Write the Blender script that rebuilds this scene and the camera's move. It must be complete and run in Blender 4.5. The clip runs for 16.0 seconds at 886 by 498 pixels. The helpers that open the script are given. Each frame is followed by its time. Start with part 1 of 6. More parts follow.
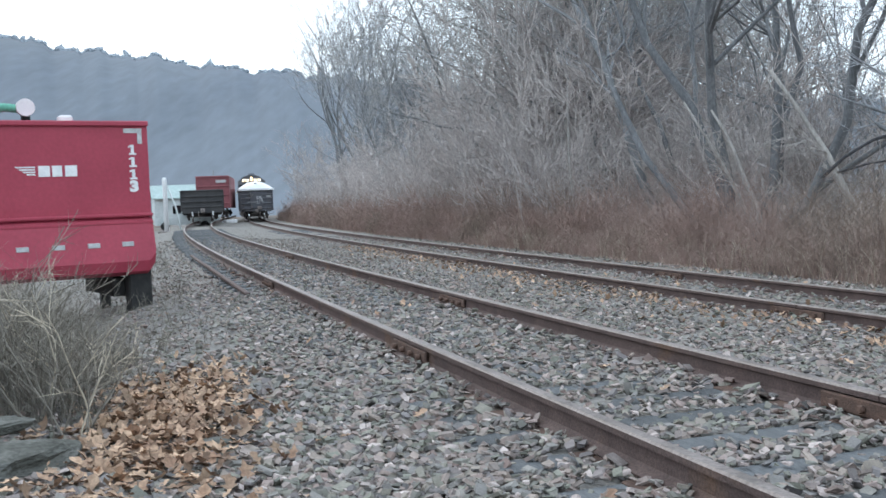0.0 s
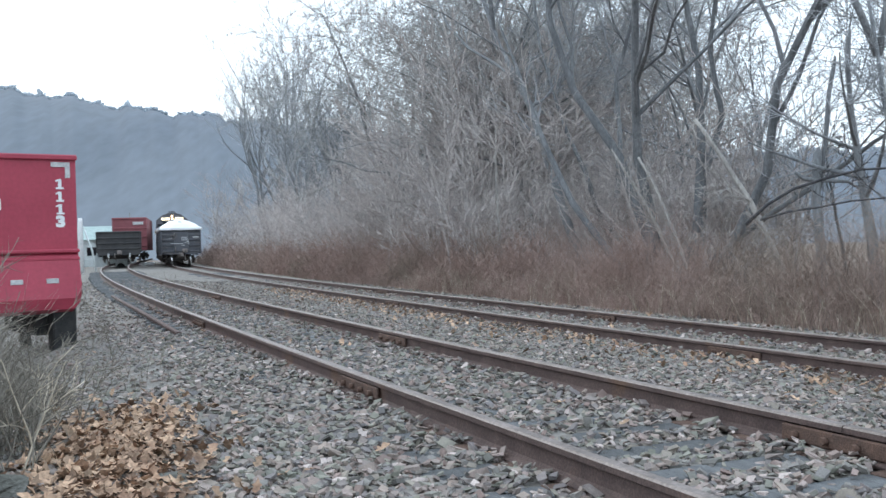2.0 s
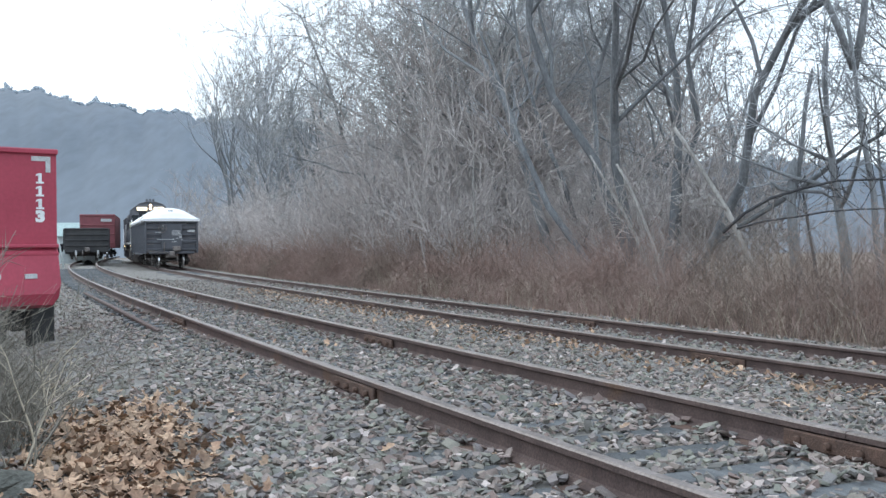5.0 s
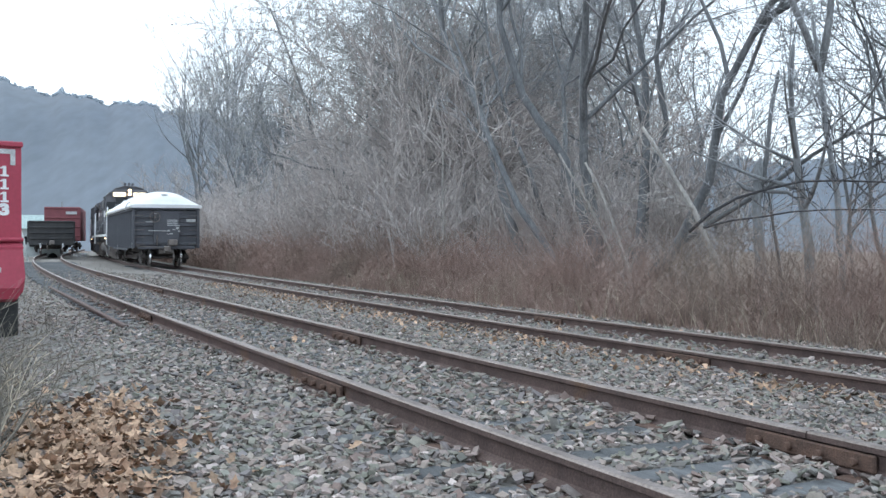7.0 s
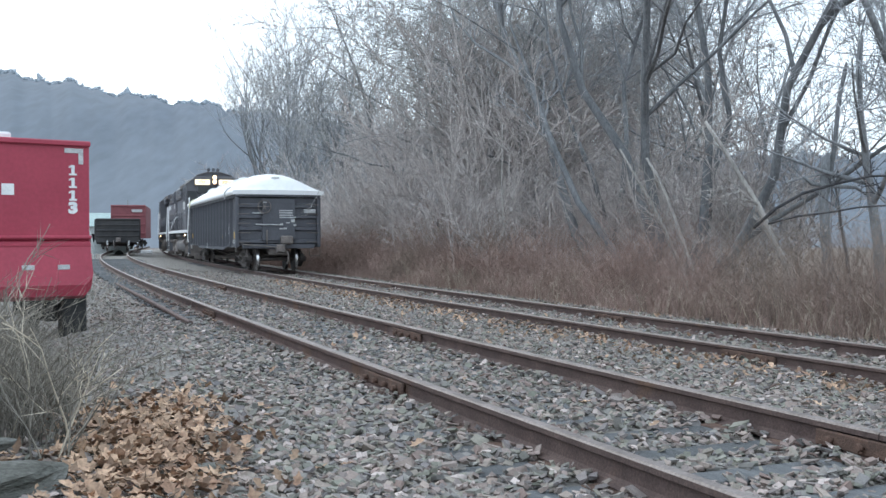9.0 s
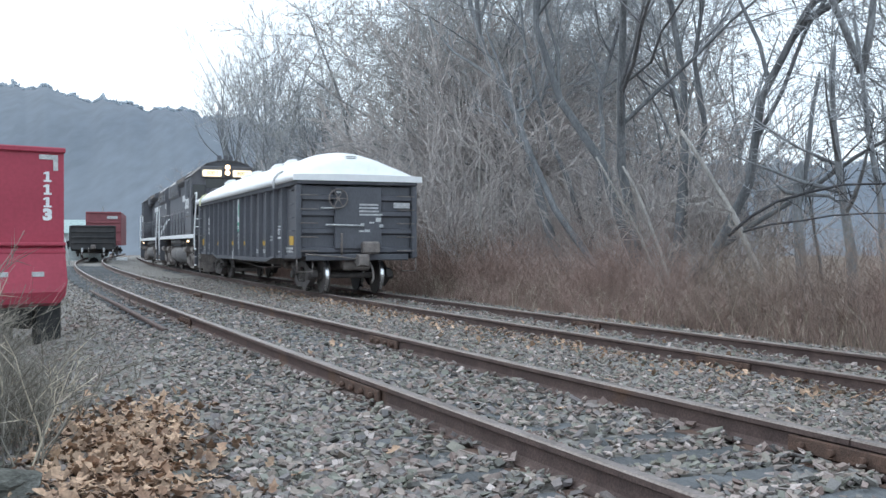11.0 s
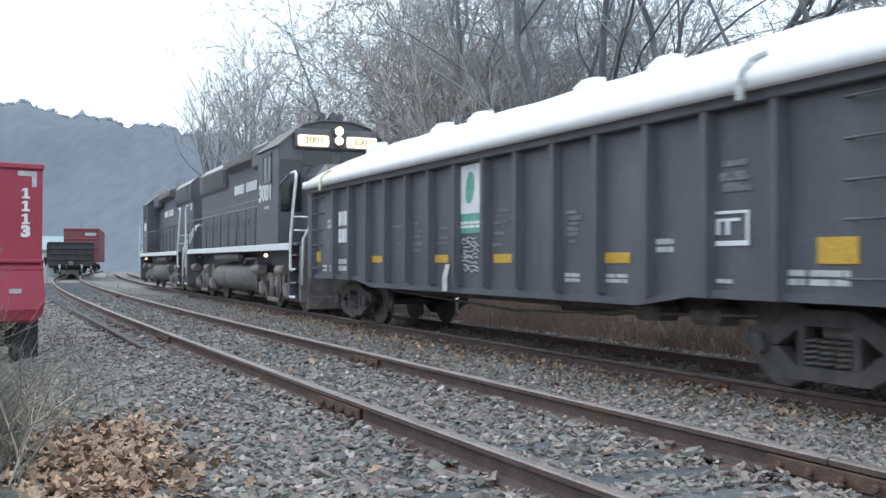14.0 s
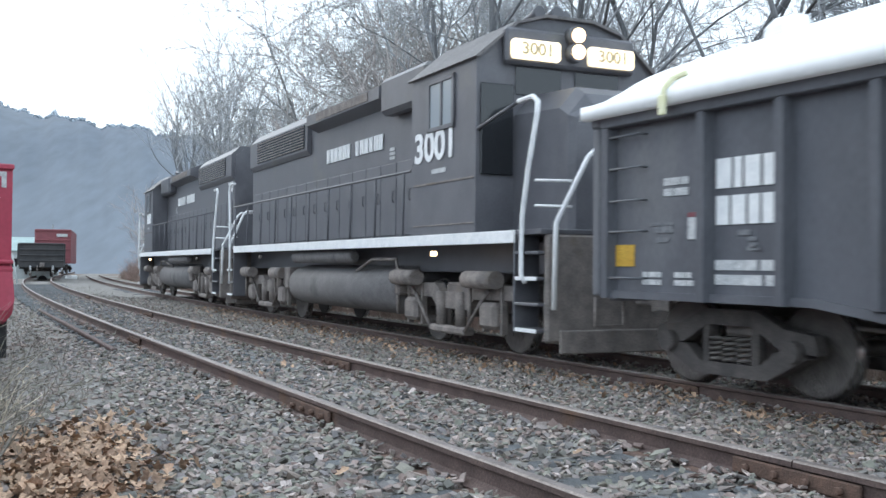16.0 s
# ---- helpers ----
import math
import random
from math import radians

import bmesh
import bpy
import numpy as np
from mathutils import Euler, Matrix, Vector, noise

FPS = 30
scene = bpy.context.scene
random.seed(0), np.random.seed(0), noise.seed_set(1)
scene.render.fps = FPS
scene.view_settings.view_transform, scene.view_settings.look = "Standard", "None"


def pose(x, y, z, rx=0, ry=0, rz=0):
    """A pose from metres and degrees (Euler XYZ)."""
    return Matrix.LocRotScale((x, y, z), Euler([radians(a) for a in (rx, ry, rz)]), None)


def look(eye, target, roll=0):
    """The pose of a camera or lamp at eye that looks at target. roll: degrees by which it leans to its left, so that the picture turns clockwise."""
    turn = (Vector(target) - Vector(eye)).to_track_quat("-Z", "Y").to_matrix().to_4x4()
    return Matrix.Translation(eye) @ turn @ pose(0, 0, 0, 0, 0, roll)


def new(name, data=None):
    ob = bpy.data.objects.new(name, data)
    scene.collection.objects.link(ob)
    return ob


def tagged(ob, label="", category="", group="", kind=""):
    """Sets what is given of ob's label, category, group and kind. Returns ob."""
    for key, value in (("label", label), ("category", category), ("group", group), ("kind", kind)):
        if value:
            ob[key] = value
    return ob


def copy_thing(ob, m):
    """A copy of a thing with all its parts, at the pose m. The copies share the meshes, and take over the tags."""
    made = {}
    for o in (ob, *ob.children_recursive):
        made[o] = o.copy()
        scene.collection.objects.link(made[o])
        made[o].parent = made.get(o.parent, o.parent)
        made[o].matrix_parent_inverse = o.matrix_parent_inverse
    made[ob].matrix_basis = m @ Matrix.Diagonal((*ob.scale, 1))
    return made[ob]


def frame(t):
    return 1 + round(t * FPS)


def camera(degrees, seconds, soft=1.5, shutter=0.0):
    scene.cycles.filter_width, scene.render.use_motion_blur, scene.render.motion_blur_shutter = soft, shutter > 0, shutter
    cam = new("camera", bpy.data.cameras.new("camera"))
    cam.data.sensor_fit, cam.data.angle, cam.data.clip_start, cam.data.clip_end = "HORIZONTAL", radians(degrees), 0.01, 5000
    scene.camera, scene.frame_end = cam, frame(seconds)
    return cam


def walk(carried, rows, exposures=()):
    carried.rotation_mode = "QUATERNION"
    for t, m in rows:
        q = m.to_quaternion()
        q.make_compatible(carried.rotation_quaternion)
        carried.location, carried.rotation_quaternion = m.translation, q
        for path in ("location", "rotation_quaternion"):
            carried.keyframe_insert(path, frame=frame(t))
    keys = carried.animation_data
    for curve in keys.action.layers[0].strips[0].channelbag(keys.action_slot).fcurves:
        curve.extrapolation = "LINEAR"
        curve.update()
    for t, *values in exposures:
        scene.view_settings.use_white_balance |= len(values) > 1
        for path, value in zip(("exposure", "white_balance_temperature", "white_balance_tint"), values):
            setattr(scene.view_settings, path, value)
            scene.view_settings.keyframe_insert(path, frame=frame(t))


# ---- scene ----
cam = camera(46.90, 16.0, soft=1.5, shutter=0.4)
PATH = [
    (0.0, pose(0.490, -0.131, 1.257, 87.146, 2.283, 0.669)),
    (0.5, pose(0.487, -0.143, 1.254, 87.836, 2.855, 1.578)),
    (1.0, pose(0.422, -0.123, 1.241, 87.432, 2.539, -0.667)),
    (1.5, pose(0.339, -0.069, 1.237, 88.005, 0.413, -0.835)),
    (2.0, pose(0.234, -0.047, 1.171, 89.609, 1.539, -3.849)),
    (2.5, pose(0.141, 0.015, 1.179, 89.262, 1.309, -4.716)),
    (3.0, pose(0.036, 0.012, 1.168, 88.349, 1.802, -6.641)),
    (3.5, pose(0.000, 0.000, 1.177, 88.120, 0.913, -6.183)),
    (4.0, pose(0.019, -0.018, 1.153, 90.101, 0.456, -5.617)),
    (6.5, pose(-0.003, -0.043, 1.178, 89.141, 0.700, -5.843)),
    (7.0, pose(0.008, -0.056, 1.179, 89.530, -0.028, -7.379)),
    (7.5, pose(-0.006, -0.051, 1.183, 89.734, 0.329, -5.496)),
    (8.0, pose(-0.012, -0.052, 1.178, 89.885, 0.169, -4.262)),
    (8.5, pose(-0.009, -0.039, 1.184, 89.698, 0.178, -4.081)),
    (9.0, pose(-0.004, -0.029, 1.183, 89.341, 0.087, -4.067)),
    (11.5, pose(0.001, -0.055, 1.183, 89.894, -0.112, -5.651)),
    (12.0, pose(0.001, -0.056, 1.189, 90.016, -0.234, -5.811)),
    (12.5, pose(-0.002, -0.046, 1.172, 90.167, -0.117, -5.816)),
    (13.0, pose(-0.001, -0.056, 1.180, 90.317, -0.217, -5.865)),
    (13.5, pose(0.003, -0.066, 1.184, 90.415, -0.327, -6.042)),
    (14.0, pose(-0.006, -0.064, 1.188, 90.773, -0.207, -6.446)),
    (14.5, pose(-0.013, -0.080, 1.196, 91.111, -0.699, -6.114)),
    (15.0, pose(0.002, -0.087, 1.187, 90.621, -0.855, -6.370)),
    (15.5, pose(0.007, -0.079, 1.186, 91.035, -0.730, -6.837)),
    (16.0, pose(0.018, -0.085, 1.183, 90.978, -0.533, -7.861)),
]
walk(cam, PATH, exposures=((0.0, 0.76), (4.0, 0.76), (7.0, 0.77), (9.0, 0.72), (12.0, 0.69), (14.0, 0.71), (15.2, 0.75), (16.0, 0.85)))

# ---- light: overcast late afternoon ----
world = bpy.data.worlds.new("sky")
scene.world = world
world.use_nodes = True
wn = world.node_tree
sky = wn.nodes.new("ShaderNodeTexSky")
sky.sky_type = "NISHITA"
sky.sun_disc = False
sky.sun_elevation = radians(14)
sky.sun_rotation = radians(-35)
wmix = wn.nodes.new("ShaderNodeMix")
wmix.data_type = "RGBA"
wmix.inputs[0].default_value = 0.82
wmix.inputs[7].default_value = (7.55, 8.9, 10.3, 1)
wn.links.new(sky.outputs[0], wmix.inputs[6])
bg = wn.nodes["Background"]
wn.links.new(wmix.outputs[2], bg.inputs[0])
bg.inputs[1].default_value = 0.12
sun = new("sun", bpy.data.lights.new("sun", "SUN"))
sun.data.energy = 0.5
sun.data.angle = radians(25)
sun.data.color = (1.0, 0.98, 0.95)
sun.matrix_world = look((-60, 80, 70), (0, 0, 0))


# ---- materials ----
def material(name, c1, c2=None, rough=0.8, metal=0.0, scale=6.0, bump=0.2, fine=60.0, island=0.0, c3=None, blotch=0.0, obj=0.0, spec=0.4, stretch=(1, 1, 1), mottle=0.28, tints=None):
    """Two-scale noise between c1 and c2, bump, and a shade that varies from piece to piece."""
    m = bpy.data.materials.new(name)
    m.use_nodes = True
    nt = m.node_tree
    b = nt.nodes["Principled BSDF"]
    b.inputs["Roughness"].default_value = rough
    b.inputs["Metallic"].default_value = metal
    b.inputs["Specular IOR Level"].default_value = spec
    c2 = c2 or tuple(min(1, 1.35 * c) for c in c1)
    tc = nt.nodes.new("ShaderNodeTexCoord")
    mp = nt.nodes.new("ShaderNodeMapping")
    mp.inputs[3].default_value = stretch
    nt.links.new(tc.outputs["Object"], mp.inputs[0])

    def noise_tex(sc, detail=5):
        n = nt.nodes.new("ShaderNodeTexNoise")
        n.inputs["Scale"].default_value = sc
        n.inputs["Detail"].default_value = detail
        nt.links.new(mp.outputs[0], n.inputs["Vector"])
        return n

    def mix(kind, fac, a, c):
        x = nt.nodes.new("ShaderNodeMix")
        x.data_type = "RGBA"
        x.blend_type = kind
        for sock, val in ((x.inputs[0], fac), (x.inputs[6], a), (x.inputs[7], c)):
            if isinstance(val, (int, float)):
                sock.default_value = val
            elif isinstance(val, tuple):
                sock.default_value = (*val, 1)
            else:
                nt.links.new(val, sock)
        return x.outputs[2]

    def ramp(val, lo, hi):
        r = nt.nodes.new("ShaderNodeMapRange")
        r.inputs[1].default_value, r.inputs[2].default_value = lo, hi
        nt.links.new(val, r.inputs[0])
        return r.outputs[0]

    n1, n2 = noise_tex(scale), noise_tex(fine, 3)
    col = mix("MIX", ramp(n1.outputs[0], 0.35, 0.65), c1, c2)
    if c3:
        n3 = noise_tex(scale * 0.37, 6)
        col = mix("MIX", ramp(n3.outputs[0], 0.62 - blotch, 0.70), col, c3)
    if tints:
        rp = nt.nodes.new("ShaderNodeValToRGB")
        while len(rp.color_ramp.elements) < len(tints):
            rp.color_ramp.elements.new(0.5)
        for k, (el, tint) in enumerate(zip(rp.color_ramp.elements, tints)):
            el.position, el.color = k / (len(tints) - 1), (*tint, 1)
        nt.links.new(nt.nodes.new("ShaderNodeNewGeometry").outputs["Random Per Island"], rp.inputs[0])
        col = mix("MULTIPLY", 1.0, col, rp.outputs[0])
    dark, lite = (1 - mottle,) * 3, (1 + mottle,) * 3
    col = mix("MULTIPLY", 1.0, col, mix("MIX", ramp(n2.outputs[0], 0.3, 0.7), dark, lite))
    if island or obj:
        src = nt.nodes.new("ShaderNodeNewGeometry").outputs["Random Per Island"] if island else nt.nodes.new("ShaderNodeObjectInfo").outputs["Random"]
        k = island or obj
        col = mix("MULTIPLY", 1.0, col, mix("MIX", src, (1 - k,) * 3, (1 + k,) * 3))
    nt.links.new(col, b.inputs["Base Color"])
    if bump:
        bp = nt.nodes.new("ShaderNodeBump")
        bp.inputs["Strength"].default_value = bump
        bp.inputs["Distance"].default_value = 0.02
        nt.links.new(n2.outputs[0], bp.inputs["Height"])
        nt.links.new(bp.outputs[0], b.inputs["Normal"])
    rr = nt.nodes.new("ShaderNodeMapRange")
    rr.inputs[3].default_value, rr.inputs[4].default_value = max(0.05, rough - 0.12), min(1, rough + 0.12)
    nt.links.new(n1.outputs[0], rr.inputs[0])
    nt.links.new(rr.outputs[0], b.inputs["Roughness"])
    return m


def glowing(name, color, strength):
    m = bpy.data.materials.new(name)
    m.use_nodes = True
    b = m.node_tree.nodes["Principled BSDF"]
    b.inputs["Base Color"].default_value = (*color, 1)
    b.inputs["Emission Color"].default_value = (*color, 1)
    b.inputs["Emission Strength"].default_value = strength
    return m


def glass(name, color, rough=0.08):
    m = bpy.data.materials.new(name)
    m.use_nodes = True
    b = m.node_tree.nodes["Principled BSDF"]
    b.inputs["Base Color"].default_value = (*color, 1)
    b.inputs["Roughness"].default_value = rough
    b.inputs["Specular IOR Level"].default_value = 0.6
    return m


GRAVEL_BED = material("gravel_bed", (0.15, 0.140, 0.128), (0.25, 0.236, 0.218), 0.95, scale=9, fine=26, bump=0.9, c3=(0.16, 0.138, 0.112), blotch=0.06)
LITTER = material("leaf_litter_soil", (0.12, 0.09, 0.068), (0.20, 0.15, 0.115), 0.95, scale=3, fine=22, bump=0.8, c3=(0.085, 0.07, 0.058), blotch=0.05)
STONE = material("crushed_stone", (0.62, 0.62, 0.61), (0.80, 0.80, 0.79), 0.85, scale=14, fine=120, bump=0.15, mottle=0.15, tints=((0.125, 0.113, 0.115), (0.290, 0.292, 0.242), (0.414, 0.329, 0.293), (0.282, 0.256, 0.259), (0.336, 0.334, 0.280), (0.472, 0.381, 0.336), (0.212, 0.198, 0.202), (0.405, 0.383, 0.354), (0.323, 0.232, 0.206), (0.758, 0.649, 0.614)))
RAIL_STEEL = material("rusty_rail", (0.085, 0.058, 0.053), (0.128, 0.088, 0.078), 0.8, metal=0.1, scale=5, fine=70, bump=0.25, c3=(0.14, 0.085, 0.06), blotch=0.02)
RAIL_TOP = material("worn_rail_top", (0.16, 0.135, 0.122), (0.24, 0.205, 0.19), 0.55, metal=0.3, scale=4, fine=50, bump=0.08)
RUST = material("rust", (0.085, 0.054, 0.043), (0.135, 0.082, 0.062), 0.9, scale=12, fine=90, bump=0.4)
TIE_WOOD = material("weathered_tie", (0.085, 0.09, 0.095), (0.14, 0.147, 0.152), 0.9, scale=3, fine=45, bump=0.6, obj=0.25, stretch=(0.3, 4, 2))
BLACK = material("black_paint", (0.100, 0.100, 0.112), (0.134, 0.134, 0.147), 0.42, scale=2.2, fine=40, bump=0.05, c3=(0.13, 0.128, 0.128), blotch=0.0, mottle=0.08)
GONDOLA = material("dusty_black_steel", (0.082, 0.085, 0.098), (0.115, 0.118, 0.134), 0.52, scale=1.6, fine=30, bump=0.10, c3=(0.135, 0.137, 0.147), blotch=0.0, stretch=(1, 1, 0.35), mottle=0.12)
GRIME = material("running_gear_grime", (0.155, 0.136, 0.128), (0.245, 0.215, 0.198), 0.85, scale=5, fine=60, bump=0.3, c3=(0.18, 0.15, 0.125), blotch=0.02)
TRUCK_GRIME = material("truck_grime", (0.066, 0.059, 0.058), (0.106, 0.094, 0.089), 0.9, scale=5, fine=60, bump=0.3, c3=(0.12, 0.10, 0.088), blotch=0.02)
TANK_GREY = material("dusty_fuel_tank", (0.125, 0.118, 0.118), (0.17, 0.16, 0.16), 0.7, scale=3, fine=45, bump=0.1, c3=(0.085, 0.083, 0.082))
WHEEL = material("wheel_steel", (0.10, 0.09, 0.086), (0.15, 0.135, 0.127), 0.6, metal=0.3, scale=8, fine=60, bump=0.1)
TREAD = material("polished_wheel_tread", (0.78, 0.78, 0.79), (0.86, 0.86, 0.86), 0.26, metal=1.0, scale=8, fine=60, bump=0.0, mottle=0.06)
TARP = material("white_tarpaulin", (0.86, 0.865, 0.87), (0.90, 0.90, 0.90), 0.6, scale=1.5, fine=8, bump=0.03, mottle=0.03)
WHITE = material("white_paint", (0.72, 0.73, 0.74), (0.82, 0.82, 0.82), 0.6, scale=6, fine=50, bump=0.05, mottle=0.08)
PARKED = material("dark_weathered_steel", (0.040, 0.040, 0.043), (0.066, 0.064, 0.064), 0.7, scale=1.6, fine=30, bump=0.1, mottle=0.12)
DULL_WHITE = material("dusty_white_lettering", (0.40, 0.41, 0.42), (0.58, 0.58, 0.58), 0.7, scale=9, fine=70, bump=0.05)
FADED = material("faded_stencil", (0.13, 0.135, 0.148), (0.22, 0.225, 0.235), 0.8, scale=12, fine=80, bump=0.05)
YELLOW = material("yellow_reflector", (0.52, 0.30, 0.04), (0.62, 0.38, 0.06), 0.6, scale=8, fine=60, bump=0.05)
YELLOW_STRAP = material("pale_yellow_strap", (0.74, 0.72, 0.45), (0.8, 0.78, 0.55), 0.7, scale=8, fine=60, bump=0.05, mottle=0.05)
GREEN = material("green_panel", (0.10, 0.33, 0.25), (0.16, 0.42, 0.32), 0.6, scale=7, fine=50, bump=0.05)
RED = material("red_tank_paint", (0.345, 0.042, 0.072), (0.40, 0.055, 0.088), 0.5, scale=1.2, fine=18, bump=0.08, c3=(0.31, 0.06, 0.085), blotch=0.0, mottle=0.08)
RED_FAR = material("faded_red_steel", (0.20, 0.062, 0.072), (0.26, 0.085, 0.095), 0.7, scale=1.2, fine=18, bump=0.1, mottle=0.1)
HOSE = material("green_hose", (0.10, 0.36, 0.26), (0.16, 0.45, 0.33), 0.6, scale=8, fine=60, bump=0.1)
DARK_GLASS = glass("dark_cab_glass", (0.015, 0.017, 0.02))
# Side panes: the pale base colour stands for the sky reflected in them.
SKY_GLASS = glass("sky_tinted_cab_glass", (0.32, 0.35, 0.37), 0.15)
LAMP = glowing("lit_headlight", (1.0, 0.70, 0.40), 3.0)
BOARD_DIGIT = material("number_board_digit", (0.55, 0.45, 0.27), (0.62, 0.52, 0.33), 0.6, scale=8, fine=60, bump=0.0, mottle=0.05)
SPRING = material("spring_steel", (0.11, 0.10, 0.095), (0.17, 0.152, 0.14), 0.8, scale=8, fine=60, bump=0.2)
NUMBER_LAMP = glowing("lit_number_board", (1.0, 0.86, 0.62), 0.9)
BARK = material("grey_bark", (0.17, 0.177, 0.185), (0.265, 0.272, 0.28), 0.95, scale=3, fine=26, bump=0.8, obj=0.2, stretch=(1, 1, 0.3))
DARK_BARK = material("dark_wet_bark", (0.045, 0.045, 0.05), (0.075, 0.074, 0.078), 0.9, scale=3, fine=26, bump=0.6, stretch=(1, 1, 0.3))
PALE_BARK = material("pale_bark", (0.32, 0.30, 0.28), (0.44, 0.41, 0.38), 0.95, scale=3, fine=26, bump=0.6, stretch=(1, 1, 0.3))
TWIGS = material("bare_twigs", (0.30, 0.31, 0.325), (0.40, 0.41, 0.425), 0.95, scale=0.8, fine=5, bump=0.0, obj=0.15)
DENSE_TWIGS = material("fine_brown_twigs", (0.34, 0.335, 0.325), (0.45, 0.443, 0.43), 0.95, scale=0.8, fine=5, bump=0.0, obj=0.12)
# Bare twigs in a lighter tone: haze over the far trees, painted in.
HAZE_TWIGS = material("haze_paled_twigs", (0.34, 0.35, 0.365), (0.45, 0.46, 0.475), 0.95, scale=0.8, fine=5, bump=0.0, obj=0.15)
THICKET = material("thicket_twigs", (0.415, 0.378, 0.36), (0.53, 0.48, 0.455), 0.95, scale=0.8, fine=5, bump=0.0, obj=0.2)
DRY_BRUSH = material("dry_brush", (0.325, 0.228, 0.196), (0.415, 0.305, 0.264), 0.95, scale=0.5, fine=3, bump=0.0, island=0.24, c3=(0.215, 0.185, 0.146), blotch=0.10)
STRAW = material("dry_straw", (0.40, 0.345, 0.27), (0.56, 0.49, 0.39), 0.9, scale=0.9, fine=6, bump=0.0, island=0.3)
DRY_GRASS = material("dry_weeds", (0.165, 0.15, 0.128), (0.255, 0.23, 0.192), 0.95, scale=0.9, fine=6, bump=0.0, island=0.5)
LEAF = material("fallen_leaf", (0.245, 0.148, 0.098), (0.47, 0.325, 0.222), 0.85, scale=5, fine=60, bump=0.2, island=0.48)
ROCK = material("slate_rock", (0.078, 0.078, 0.068), (0.165, 0.163, 0.148), 0.95, scale=5, fine=30, bump=1.0, c3=(0.19, 0.195, 0.19), blotch=0.03, spec=0.15, stretch=(1, 1, 3))
# The blue-grey of ridge and its trees is distance haze put into the colour.
HAZY_HILL = material("haze_tinted_hillside", (0.112, 0.135, 0.166), (0.145, 0.167, 0.194), 1.0, scale=0.014, fine=0.30, bump=0.0, c3=(0.108, 0.124, 0.132), blotch=0.08, mottle=0.11, stretch=(1, 0.12, 0.45))
HAZY_HILL_TREES = material("haze_tinted_hill_trees", (0.30, 0.345, 0.39), (0.37, 0.41, 0.45), 1.0, scale=0.012, fine=0.3, bump=0.0, island=0.15, mottle=0.08)
SIDING = material("pale_siding", (0.50, 0.55, 0.55), (0.62, 0.66, 0.66), 0.7, scale=2, fine=20, bump=0.1)
ROOF_GREEN = material("pale_green_roof", (0.33, 0.43, 0.42), (0.42, 0.52, 0.50), 0.7, scale=2, fine=20, bump=0.1)
RUBBER = material("black_rubber", (0.018, 0.018, 0.018), (0.035, 0.034, 0.033), 0.85, scale=8, fine=60, bump=0.1)


